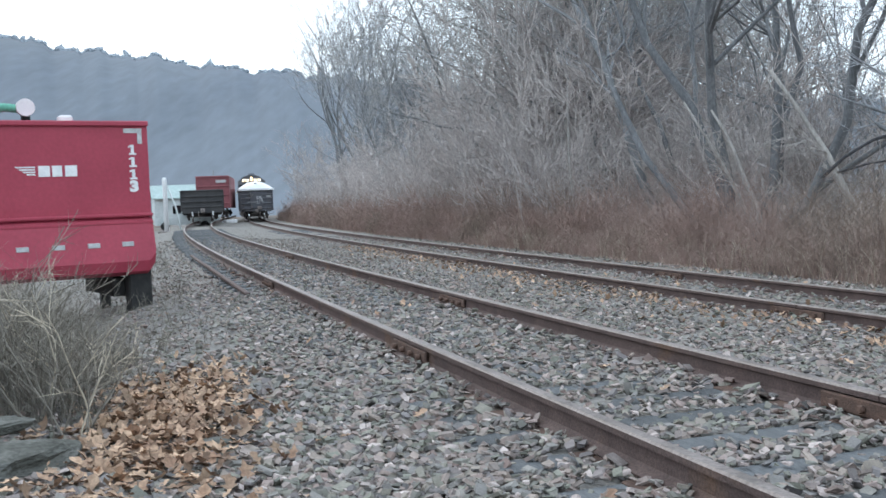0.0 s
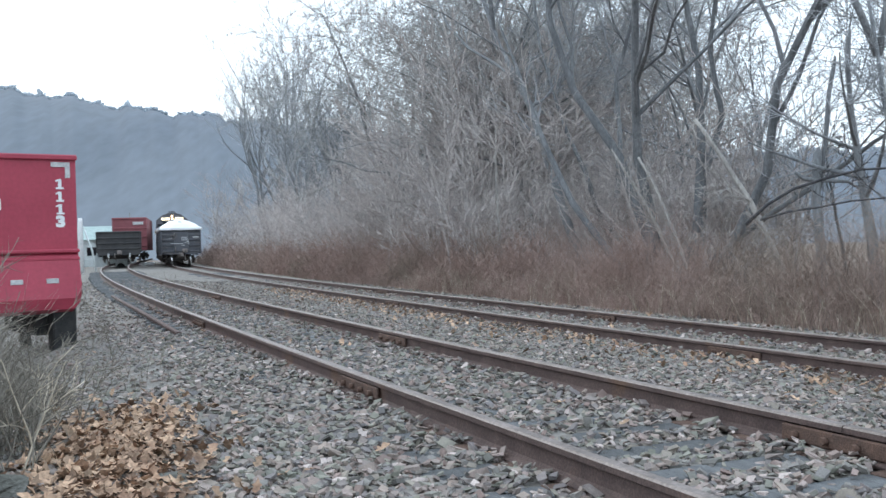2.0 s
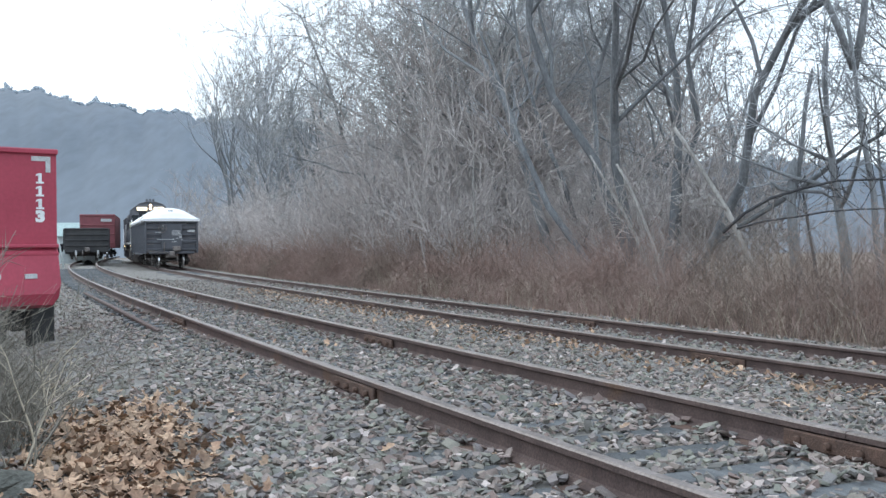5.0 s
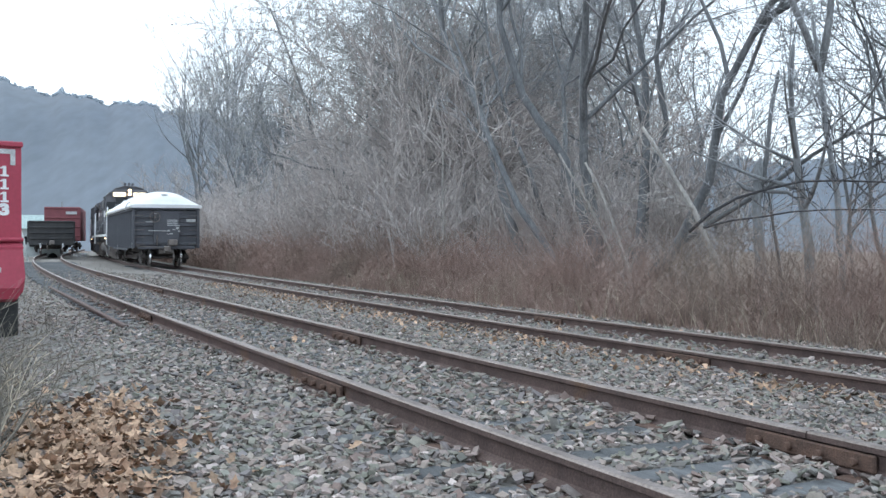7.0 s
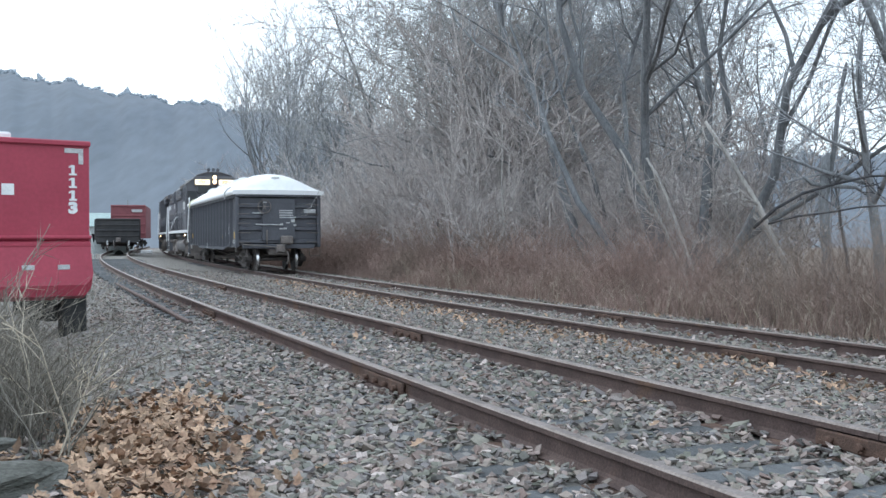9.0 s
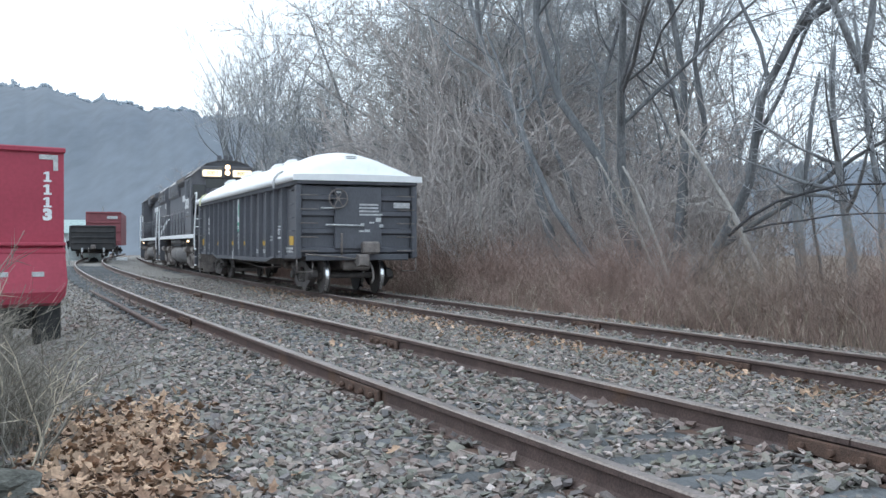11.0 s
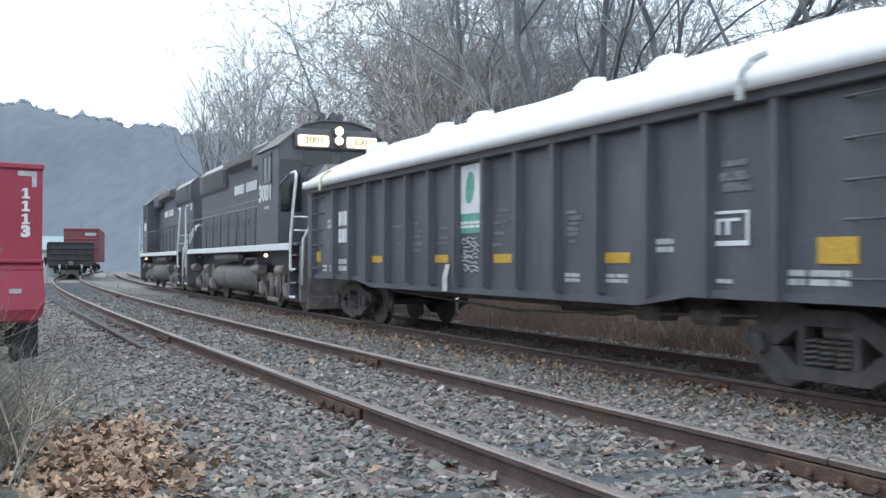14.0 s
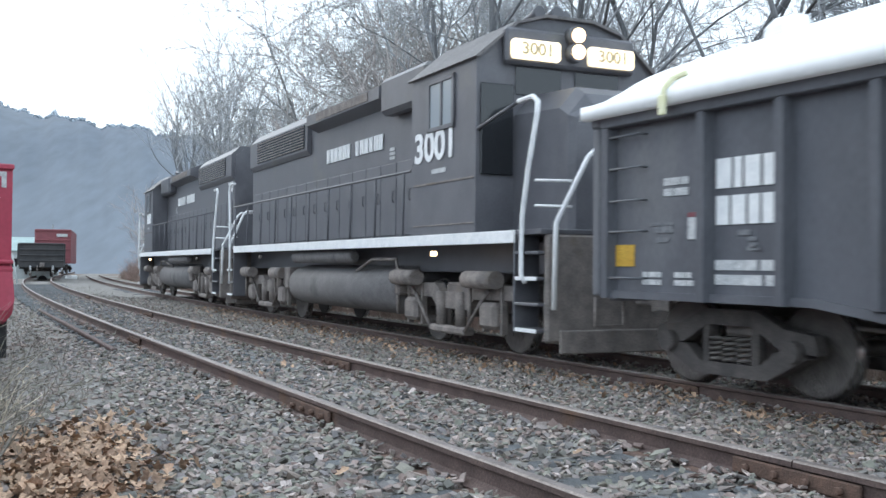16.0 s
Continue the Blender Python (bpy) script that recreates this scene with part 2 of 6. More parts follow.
# ---- mesh building ----
class Build:
    """Collects faces of one mesh."""

    def __init__(self):
        self.v, self.f, self.s, self.m = [], [], [], []

    def face(self, ids, smooth=False, mat=0):
        self.f.append(ids)
        self.s.append(smooth)
        self.m.append(mat)

    def box(self, x0, x1, y0, y1, z0, z1, c=0.012, mat=0):
        c = min(c, (x1 - x0) * 0.3, (y1 - y0) * 0.3, (z1 - z0) * 0.3)
        o = len(self.v)
        idx = {}
        lo, hi = (x0, y0, z0), (x1, y1, z1)
        for k in range(8):
            sgn = [(k >> a) & 1 for a in range(3)]
            for a in range(3):
                p = [(hi[b] if sgn[b] else lo[b]) + (0 if b == a else (-c if sgn[b] else c)) for b in range(3)]
                idx[k, a] = len(self.v)
                self.v.append(tuple(p))
        for a in range(3):
            b, d = (a + 1) % 3, (a + 2) % 3
            for side in (0, 1):
                ks = [(side << a) | (i << b) | (j << d) for i, j in ((0, 0), (1, 0), (1, 1), (0, 1))]
                if not side:
                    ks.reverse()
                self.face([idx[k, a] for k in ks], False, mat)
            for i in (0, 1):
                for j in (0, 1):
                    k0 = (i << b) | (j << d)
                    k1 = k0 | (1 << a)
                    q = [idx[k0, b], idx[k1, b], idx[k1, d], idx[k0, d]]
                    if i == j:
                        q.reverse()
                    self.face(q, False, mat)
        for k in range(8):
            q = [idx[k, 0], idx[k, 1], idx[k, 2]]
            if bin(k).count("1") % 2 == 0:
                q.reverse()
            self.face(q, False, mat)
        return self

    def tube(self, path, r, n=8, caps=True, mat=0):
        """A round bar along a path; r one radius or one for each point."""
        path = [Vector(p) for p in path]
        rs = r if isinstance(r, (list, tuple)) else [r] * len(path)
        prev = None
        last = Vector((0, 0, 0))
        for i, p in enumerate(path):
            d = (path[min(i + 1, len(path) - 1)] - path[max(i - 1, 0)]).normalized()
            if last.length == 0:
                a = d.orthogonal().normalized()
            else:
                a = (last - d * last.dot(d)).normalized()
            last = a
            b = d.cross(a)
            ring = []
            for k in range(n):
                t = 2 * math.pi * k / n
                ring.append(len(self.v))
                self.v.append(tuple(p + (a * math.cos(t) + b * math.sin(t)) * rs[i]))
            if prev:
                for k in range(n):
                    self.face([prev[k], prev[(k + 1) % n], ring[(k + 1) % n], ring[k]], n > 4, mat)
            elif caps:
                self.face(ring[::-1], False, mat)
            prev = ring
        if caps:
            self.face(prev, False, mat)
        return self

    def loft(self, sections, closed=True, caps=True, smooth=False, mat=0):
        """Joins sections (lists of points of equal length)."""
        prev = None
        for sec in sections:
            ring = list(range(len(self.v), len(self.v) + len(sec)))
            self.v.extend(tuple(p) for p in sec)
            if prev:
                n = len(sec)
                for k in range(n if closed else n - 1):
                    self.face([prev[k], prev[(k + 1) % n], ring[(k + 1) % n], ring[k]], smooth, mat)
            elif caps:
                self.face(ring[::-1], False, mat)
            prev = ring
        if caps:
            self.face(prev, False, mat)
        return self

    def mesh(self, name, *mats):
        me = bpy.data.meshes.new(name)
        me.from_pydata(self.v, [], self.f)
        me.polygons.foreach_set("use_smooth", self.s)
        if len(mats) > 1:
            me.polygons.foreach_set("material_index", self.m)
        for m in mats:
            me.materials.append(m)
        me.update()
        if len(self.v) < 20000:
            bm = bmesh.new()
            bm.from_mesh(me)
            bmesh.ops.recalc_face_normals(bm, faces=bm.faces)
            bm.to_mesh(me)
            bm.free()
        return me


def part(name, build, mats, parent=None, label=""):
    mats = mats if isinstance(mats, tuple) else (mats,)
    ob = new(name, build.mesh(name, *mats))
    ob.parent = parent
    return tagged(ob, label)


def raw_mesh(name, verts, faces, mat):
    """A mesh from arrays: faces all of one length."""
    me = bpy.data.meshes.new(name)
    n, k = faces.shape
    me.vertices.add(len(verts))
    me.vertices.foreach_set("co", np.asarray(verts, np.float32).ravel())
    me.loops.add(n * k)
    me.loops.foreach_set("vertex_index", faces.astype(np.int32).ravel())
    me.polygons.add(n)
    me.polygons.foreach_set("loop_start", np.arange(0, n * k, k, dtype=np.int32))
    me.update(calc_edges=True)
    me.materials.append(mat)
    return me


def lettering(name, text, height, mat, parent, m, label="", bold=0.0, wide=1.0):
    """Words as a thin mesh; m places it (x along the text, y up)."""
    cu = bpy.data.curves.new(name, "FONT")
    cu.body, cu.size, cu.extrude, cu.offset = text, height / 0.7, 0.004, bold
    cu.align_x, cu.align_y = "CENTER", "CENTER"
    tmp = new("tmp", cu)
    me = bpy.data.meshes.new_from_object(tmp)
    bpy.data.objects.remove(tmp)
    me.transform(Matrix.Diagonal((wide, 1, 1, 1)))
    me.materials.clear()
    me.materials.append(mat)
    ob = new(name, me)
    ob.parent = parent
    ob.matrix_basis = m
    return tagged(ob, label)


# ---- plan of the two tracks ----
def arc_curve(off, h0, kap_s, kap):
    ss = np.arange(-40, 175, 0.5)
    h = np.radians(h0) + np.cumsum(np.interp(ss, kap_s, np.array(kap) * 1e-3)) * 0.5
    i0 = int(np.searchsorted(ss, 0))
    h -= h[i0] - np.radians(h0)
    x, y = np.cumsum(-np.sin(h)) * 0.5, np.cumsum(np.cos(h)) * 0.5
    hr = np.radians(h0)
    return ss, x - x[i0] + off * np.cos(hr), y - y[i0] + off * np.sin(hr)


FAR_S, FAR_X, FAR_Y = arc_curve(8.355, 20.946, (-30, 0, 15, 30, 45, 60, 80, 100, 130, 170), (-6.18, -7.67, -0.81, -1.11, -1.09, -0.84, -1.16, -0.65, -0.48, -0.38))
NEAR_S = np.arange(-16, 128, 0.5)
NEAR_V = np.minimum(NEAR_S, 90.0)
NEAR_U = 3.39 + 0.000696 * NEAR_V ** 2 / 2 + 0.00000397 * NEAR_V ** 3 + 0.1591 * (NEAR_S - NEAR_V)
NH = radians(19.007)
NEAR_X, NEAR_Y = NEAR_U * math.cos(NH) - NEAR_S * math.sin(NH), NEAR_U * math.sin(NH) + NEAR_S * math.cos(NH)
FAR_TOP, FAR_SLOPE, NEAR_TOP = -0.043, -0.001, 0.171


def far_at(s, w=0.0):
    """A place s along the far track and w beyond its middle (away from the near track)."""
    x, y = np.interp(s, FAR_S, FAR_X), np.interp(s, FAR_S, FAR_Y)
    dx, dy = np.interp(s + 0.5, FAR_S, FAR_X) - np.interp(s - 0.5, FAR_S, FAR_X), np.interp(s + 0.5, FAR_S, FAR_Y) - np.interp(s - 0.5, FAR_S, FAR_Y)
    l = np.hypot(dx, dy)
    return x + w * dy / l, y - w * dx / l


def near_at(s, w=0.0):
    x, y = np.interp(s, NEAR_S, NEAR_X), np.interp(s, NEAR_S, NEAR_Y)
    dx, dy = np.interp(s + 0.5, NEAR_S, NEAR_X) - np.interp(s - 0.5, NEAR_S, NEAR_X), np.interp(s + 0.5, NEAR_S, NEAR_Y) - np.interp(s - 0.5, NEAR_S, NEAR_Y)
    l = np.hypot(dx, dy)
    return x + w * dy / l, y - w * dx / l


def side_of(x, y, X, Y):
    """Signed distance to a track, positive to its right as one looks away."""
    x, y = np.atleast_1d(x), np.atleast_1d(y)
    X, Y = X[::4], Y[::4]
    best, out = np.full(x.shape, 1e9), np.zeros(x.shape)
    for i in range(len(X) - 1):
        dx, dy = X[i + 1] - X[i], Y[i + 1] - Y[i]
        t = np.clip(((x - X[i]) * dx + (y - Y[i]) * dy) / (dx * dx + dy * dy), 0, 1)
        ex, ey = x - X[i] - t * dx, y - Y[i] - t * dy
        d = np.hypot(ex, ey)
        sgn = np.sign(ex * dy - ey * dx)
        hit = d < best
        best = np.where(hit, d, best)
        out = np.where(hit, d * sgn, out)
    return out


def ground_height(x, y):
    wf, wn_ = side_of(x, y, FAR_X, FAR_Y), side_of(x, y, NEAR_X, NEAR_Y)
    z = np.interp(wf, (-4.2, -1.9, 1.9, 3.2, 8, 40), (0.0, -0.21, -0.21, -0.30, -0.45, -0.9))
    far = np.clip((np.hypot(x, y) - 30) / 60, 0, 1)
    left = np.interp(wn_, (-40, -6, -3.9, -2.9, -1.9, -1.5, 0), (-0.6, -0.58, -0.48, -0.26, -0.03, 0.0, 0.0))
    dip = np.interp(wn_, (-2.4, -1.2, -0.85), (-0.04, -0.05, 0.0)) * np.clip((np.asarray(y) - 14) / 2, 0, 1)
    ahead = np.clip((np.asarray(y) - 6.5) / 4.5, 0, 1)
    return z + left * ahead + dip - 0.12 * far


# ---- ground and hills ----
def spaced(lo, hi, fine_lo, fine_hi, step):
    a = list(np.arange(fine_lo, fine_hi + 1e-6, step))
    d = step
    while a[-1] < hi:
        d *= 1.25
        a.append(a[-1] + d)
    d = step
    while a[0] > lo:
        d *= 1.25
        a.insert(0, a[0] - d)
    return np.array(a)


def make_ground():
    gx, gy = spaced(-900, 900, -14, 16, 0.4), spaced(-700, 1000, -4, 46, 0.4)
    X, Y = np.meshgrid(gx, gy)
    Z = ground_height(X.ravel(), Y.ravel())
    rng = np.random.default_rng(3)
    near_ = np.hypot(X.ravel(), Y.ravel()) < 60
    Z = Z + near_ * rng.normal(0, 0.010, Z.shape) - 0.012
    nx, ny = len(gx), len(gy)
    i = np.arange(nx * ny).reshape(ny, nx)
    F = np.stack([i[:-1, :-1], i[:-1, 1:], i[1:, 1:], i[1:, :-1]], -1).reshape(-1, 4)
    me = raw_mesh("ground", np.stack([X.ravel(), Y.ravel(), Z], 1), F, GRAVEL_BED)
    me.materials.append(LITTER)
    C = np.stack([X.ravel(), Y.ravel()], 1)[F].mean(1)
    soil = (side_of(C[:, 0], C[:, 1], FAR_X, FAR_Y) > 2.6) | (np.hypot((C[:, 0] + 1.25 + 0.2 * (C[:, 1] - 5.8)) / 0.5, (C[:, 1] - 5.8) / 1.9) < 1) | (side_of(C[:, 0], C[:, 1], NEAR_X, NEAR_Y) < -5.4)
    me.polygons.foreach_set("material_index", soil.astype(np.int32))
    tagged(new("ground", me), "grey gravel and dirt ground beside the tracks", "ground", kind="structure")


def hill_top(az):
    return np.interp(az, (-180, -120, -70, -45, -30, -24, -19.4, -16.5, -12.9, -8, -3, 5, 15, 30, 50, 80, 120, 180),
                     (30, 35, 70, 95, 90, 82, 75, 73, 68, 64, 58, 50, 42, 38, 40, 35, 30, 30))


def hill_height(az, r):
    t = np.clip((r - 190) / 310, 0, 1.6)
    up = np.where(t < 1, t * t * (3 - 2 * t), 1 - 0.25 * (t - 1))
    n = 1.0 * np.sin(az * 1.9) + 0.8 * np.sin(az * 4.3 + 1) + 0.5 * np.sin(az * 9.1 + 2)
    return hill_top(az) * up + n * up - 2.0 * (1 - np.clip(t, 0, 1)) - 3.0 * up


def make_hills():
    rng = np.random.default_rng(5)
    az = np.concatenate([np.arange(-180, -50, 3.0), np.arange(-50, 50, 0.3), np.arange(50, 180.01, 3.0)])
    r = np.concatenate([np.arange(170, 520, 7.0), [540, 600, 680]])
    A, R = np.meshgrid(az, r)
    rough = rng.normal(0, 0.03, A.shape)
    Z = hill_height(A, R) + rough * np.clip((R - 190) / 80, 0, 1)
    A2 = A + rng.normal(0, 0.02, A.shape) * (np.abs(A) < 49)
    X, Y = R * np.sin(np.radians(A2)), R * np.cos(np.radians(A2))
    nx, ny = len(az), len(r)
    i = np.arange(nx * ny).reshape(ny, nx)
    F = np.stack([i[:-1, :-1], i[:-1, 1:], i[1:, 1:], i[1:, :-1]], -1).reshape(-1, 4)
    me = raw_mesh("hill", np.stack([X.ravel(), Y.ravel(), Z.ravel()], 1), F, HAZY_HILL)
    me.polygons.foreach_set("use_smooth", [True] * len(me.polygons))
    tagged(new("hill_backdrop", me), "long ridge covered in bare winter woods, distance haze put into its blue-grey colour", "hill", kind="structure")
    # the woods that fray its skyline: bare crowns of a few slender boughs
    n = 9000
    a = rng.uniform(-48, 50, n)
    rr = rng.uniform(455, 515, n)
    x, y = rr * np.sin(np.radians(a)), rr * np.cos(np.radians(a))
    z = hill_height(a, rr) - 1.0
    h, w = rng.uniform(1.4, 2.5, n) * rng.choice([1] * 80 + [1.7], n), rng.uniform(0.6, 1.4, n)
    base = np.array([(0.12, 0, 0), (-0.06, 0.10, 0), (-0.06, -0.10, 0), (1, 0.1, 0.62), (-0.55, 0.8, 0.9), (-0.45, -0.8, 0.75), (0.1, 0, 1.0)])
    tris = np.array([(0, 1, 4), (0, 4, 3), (1, 2, 5), (1, 5, 4), (2, 0, 3), (2, 3, 5), (3, 4, 6), (4, 5, 6), (5, 3, 6)])
    k = len(base)
    V = base[None] * np.stack([w, w, h], 1)[:, None] * rng.uniform(0.7, 1.3, (n, k, 3))
    ang = rng.uniform(0, 6.28, n)
    c, s = np.cos(ang)[:, None], np.sin(ang)[:, None]
    V = np.stack([V[..., 0] * c - V[..., 1] * s, V[..., 0] * s + V[..., 1] * c, V[..., 2]], -1) + np.stack([x, y, z], 1)[:, None]
    F = (tris[None] + np.arange(n)[:, None, None] * k).reshape(-1, 3)
    tagged(new("hillside_woods", raw_mesh("hillside_woods", V.reshape(-1, 3), F, HAZY_HILL_TREES)), "distant bare woods along the ridge, haze put into their colour", "woods", kind="stuff")


make_ground()
make_hills()

# ---- rails ----
RAIL_PROFILE = ((-0.07, 0), (0.07, 0), (0.07, 0.012), (0.02, 0.03), (0.009, 0.045), (0.009, 0.118), (0.036, 0.132), (0.036, 0.160), (0.027, 0.170),
                (-0.027, 0.170), (-0.036, 0.160), (-0.036, 0.132), (-0.009, 0.118), (-0.009, 0.045), (-0.02, 0.03), (-0.07, 0.012))


def rail_mesh(at, s0, s1, w, top):
    """A length of rail; its running surface worn brighter."""
    b = Build()
    s = list(np.arange(s0, s1, 0.8)) + [s1]
    prev = None
    n = len(RAIL_PROFILE)
    for q in s:
        ring = []
        for (u, z) in RAIL_PROFILE:
            x, y = at(q, w + u)
            ring.append(len(b.v))
            b.v.append((float(x), float(y), z - 0.17 + top(q)))
        if prev:
            for k in range(n):
                b.face([prev[k], prev[(k + 1) % n], ring[(k + 1) % n], ring[k]], False, 1 if k in (7, 8, 9) else 0)
        else:
            b.face(ring[::-1])
        prev = ring
    b.face(prev)
    return b


def placed(ob, x, y, z, heading):
    ob.matrix_basis = pose(float(x), float(y), float(z), 0, 0, heading)
    return ob


def heading_of(at, s):
    a, b = at(s - 0.3), at(s + 0.3)
    return math.degrees(math.atan2(b[1] - a[1], b[0] - a[0]))


TIE_BUILD = Build().box(-0.115, 0.115, -1.3, 1.3, -0.17, 0.0, 0.015)
JOINT_BUILD = Build().box(-0.45, 0.45, -0.012, 0.012, -0.055, 0.035, 0.008)
BOLT_BUILD = Build().tube([(0, 0, 0), (0, -0.045, 0)], 0.022, 6)
PLATE_BUILD = Build().box(-0.10, 0.10, -0.17, 0.17, 0, 0.02, 0.006)


def make_track(name, at, s0, s1, top, joints, label, tie_from, tie_to):
    track = tagged(new(name), label, "railway track")
    tie_me, joint_me, bolt_me, plate_me = TIE_BUILD.mesh("tie", TIE_WOOD), JOINT_BUILD.mesh("joint_bar", RUST), BOLT_BUILD.mesh("bolt", RUST), PLATE_BUILD.mesh("tie_plate", RUST)
    for w, js in ((-0.7525, joints[0]), (0.7525, joints[1])):
        cuts = [s0] + sorted(js) + [s1]
        for a, b in zip(cuts[:-1], cuts[1:]):
            part("rail", rail_mesh(at, a + 0.004, b - 0.004, w, top), (RAIL_STEEL, RAIL_TOP), track)
        for j in js:
            h = heading_of(at, j)
            for side in (-1, 1):
                bar = new("joint_bar", joint_me)
                bar.parent = track
                x, y = at(j, w + side * 0.030)
                placed(bar, x, y, top(j) - 0.085, h)
                for k in range(4):
                    bo = new("bolt", bolt_me)
                    bo.parent = bar
                    bo.matrix_basis = pose(-0.33 + 0.22 * k, -0.006 if side > 0 else 0.006, -0.012, 0, 0, 180 if side < 0 else 0)
    rng = random.Random(11)
    s = tie_from
    while s < tie_to:
        t = new("tie", tie_me)
        t.parent = track
        x, y = at(s, rng.uniform(-0.05, 0.05))
        placed(t, x, y, top(s) - 0.174 + rng.uniform(0.0, 0.012), heading_of(at, s) + rng.uniform(-1.2, 1.2))
        if s < 22:
            for w in (-0.7525, 0.7525):
                p = new("tie_plate", plate_me)
                p.parent = track
                x, y = at(s, w)
                placed(p, x, y, top(s) - 0.182, heading_of(at, s))
        s += 0.54
    return track


# ---- vehicles of the railway ----
def bars(b, x0, x1, z0, z1, y, rows, seed, gaps=3, along="x", thick=0.004):
    """Rows of short bars in the plane of a side, in place of writing."""
    rng = random.Random(seed)
    hgt = (z1 - z0) / rows
    for r in range(rows):
        x = x0
        while x < x1 - 0.02:
            l = min(rng.uniform(0.35, 1.0) * (x1 - x0) / gaps, x1 - x)
            lo, hi = z0 + r * hgt + hgt * 0.18, z0 + (r + 1) * hgt - hgt * 0.12
            if along == "x":
                b.box(x, x + l, min(y, y + thick), max(y, y + thick), lo, hi, 0.001)
            else:
                b.box(min(y, y + thick), max(y, y + thick), x, x + l, lo, hi, 0.001)
            x += l + (x1 - x0) * 0.05
    return b


def wheelset(r, parent, x, z):
    b = Build()
    for sgn in (-1, 1):
        y = sgn * 0.72
        b.tube([(0, y + sgn * 0.07, 0), (0, y + sgn * 0.06, 0), (0, y - sgn * 0.02, 0), (0, y - sgn * 0.05, 0), (0, y - sgn * 0.06, 0)], [r - 0.03, r - 0.004, r, r + 0.028, r + 0.02], 28)
        b.tube([(0, y + sgn * 0.058, 0), (0, y - sgn * 0.024, 0)], [r - 0.001, r + 0.003], 28, False, 1)
        b.tube([(0, y + sgn * 0.11, 0), (0, y + sgn * 0.06, 0)], 0.12, 14)
        for k in range(6):
            a = k * math.pi / 3
            b.tube([(0.27 * math.cos(a), y + sgn * 0.078, 0.27 * math.sin(a)), (0.27 * math.cos(a), y + sgn * 0.06, 0.27 * math.sin(a))], 0.05, 8)
    b.tube([(0, -0.95, 0), (0, 0.95, 0)], 0.075, 12)
    ob = part("wheelset", b, (WHEEL, TREAD), parent)
    ob.matrix_basis = pose(x, 0, z)
    return ob


WHEELS = []


def freight_truck(parent, x, turning=True):
    """A cast three-piece truck with two wheelsets, under a freight car."""
    tr = part("truck", Build().box(-0.22, 0.22, -0.92, 0.92, 0.54, 0.74, 0.03).box(-0.16, 0.16, -0.35, 0.35, 0.735, 0.92, 0.02), GRIME, parent, "grimy cast freight truck")
    tr.matrix_basis = pose(x, 0, 0)
    for sgn in (-1, 1):
        b = Build()
        y = sgn * 1.0
        up_ = [(-1.12, 0.44), (-1.06, 0.62), (-0.72, 0.66), (-0.36, 0.82), (0.36, 0.82), (0.72, 0.66), (1.06, 0.62), (1.12, 0.44), (0.66, 0.46), (0.32, 0.66), (-0.32, 0.66), (-0.66, 0.46)]
        b.loft([[(px, y - 0.07, pz) for px, pz in up_], [(px, y + 0.07, pz) for px, pz in up_]])
        dn_ = [(-1.0, 0.40), (-0.9, 0.46), (-0.62, 0.44), (-0.40, 0.28), (0.40, 0.28), (0.62, 0.44), (0.9, 0.46), (1.0, 0.40), (0.50, 0.15), (-0.50, 0.15)]
        b.loft([[(px, y - 0.075, pz) for px, pz in dn_], [(px, y + 0.075, pz) for px, pz in dn_]])
        for px in (-0.34, 0.34):
            b.box(px - 0.05, px + 0.05, y - 0.06, y + 0.06, 0.27, 0.68, 0.01)
        for px in (-0.86, 0.86):
            b.tube([(px, y - 0.02, 0.46), (px, y + sgn * 0.16, 0.46)], 0.11, 10)
        part("side_frame", b, TRUCK_GRIME, tr)
    for sgn in (-1, 1):
        for cx in (-0.19, 0.0, 0.19):
            coil = [(cx + 0.075 * math.cos(a), sgn * 1.02 + 0.075 * math.sin(a), 0.28 + 0.26 * a / 31.4) for a in np.linspace(0, 31.4, 41)]
            part("spring", Build().tube(coil, 0.017, 5), SPRING, tr)
    for wx in (-0.86, 0.86):
        ws = wheelset(0.46, tr, wx, 0.46)
        if turning:
            WHEELS.append((ws, wx, 0.46, 1))
    return tr


def coupler(parent, x, sgn):
    b = Build()
    b.box(min(x, x + sgn * 0.45), max(x, x + sgn * 0.45), -0.09, 0.09, 0.76, 0.96, 0.03)
    xa = x + sgn * 0.45
    b.loft([[(xa, -0.16, 0.70), (xa, 0.16, 0.70), (xa, 0.16, 1.02), (xa, -0.16, 1.02)], [(xa + sgn * 0.2, -0.17, 0.72), (xa + sgn * 0.2, 0.12, 0.72), (xa + sgn * 0.2, 0.12, 1.0), (xa + sgn * 0.2, -0.17, 1.0)],
            [(xa + sgn * 0.27, -0.15, 0.76), (xa + sgn * 0.27, -0.02, 0.76), (xa + sgn * 0.27, -0.02, 0.96), (xa + sgn * 0.27, -0.15, 0.96)]])
    b.tube([(x + sgn * 0.1, 0.3, 0.8), (x + sgn * 0.3, 0.32, 0.62), (x + sgn * 0.42, 0.3, 0.40), (x + sgn * 0.5, 0.22, 0.30)], 0.028, 8)
    return part("coupler", b, GRIME, parent)


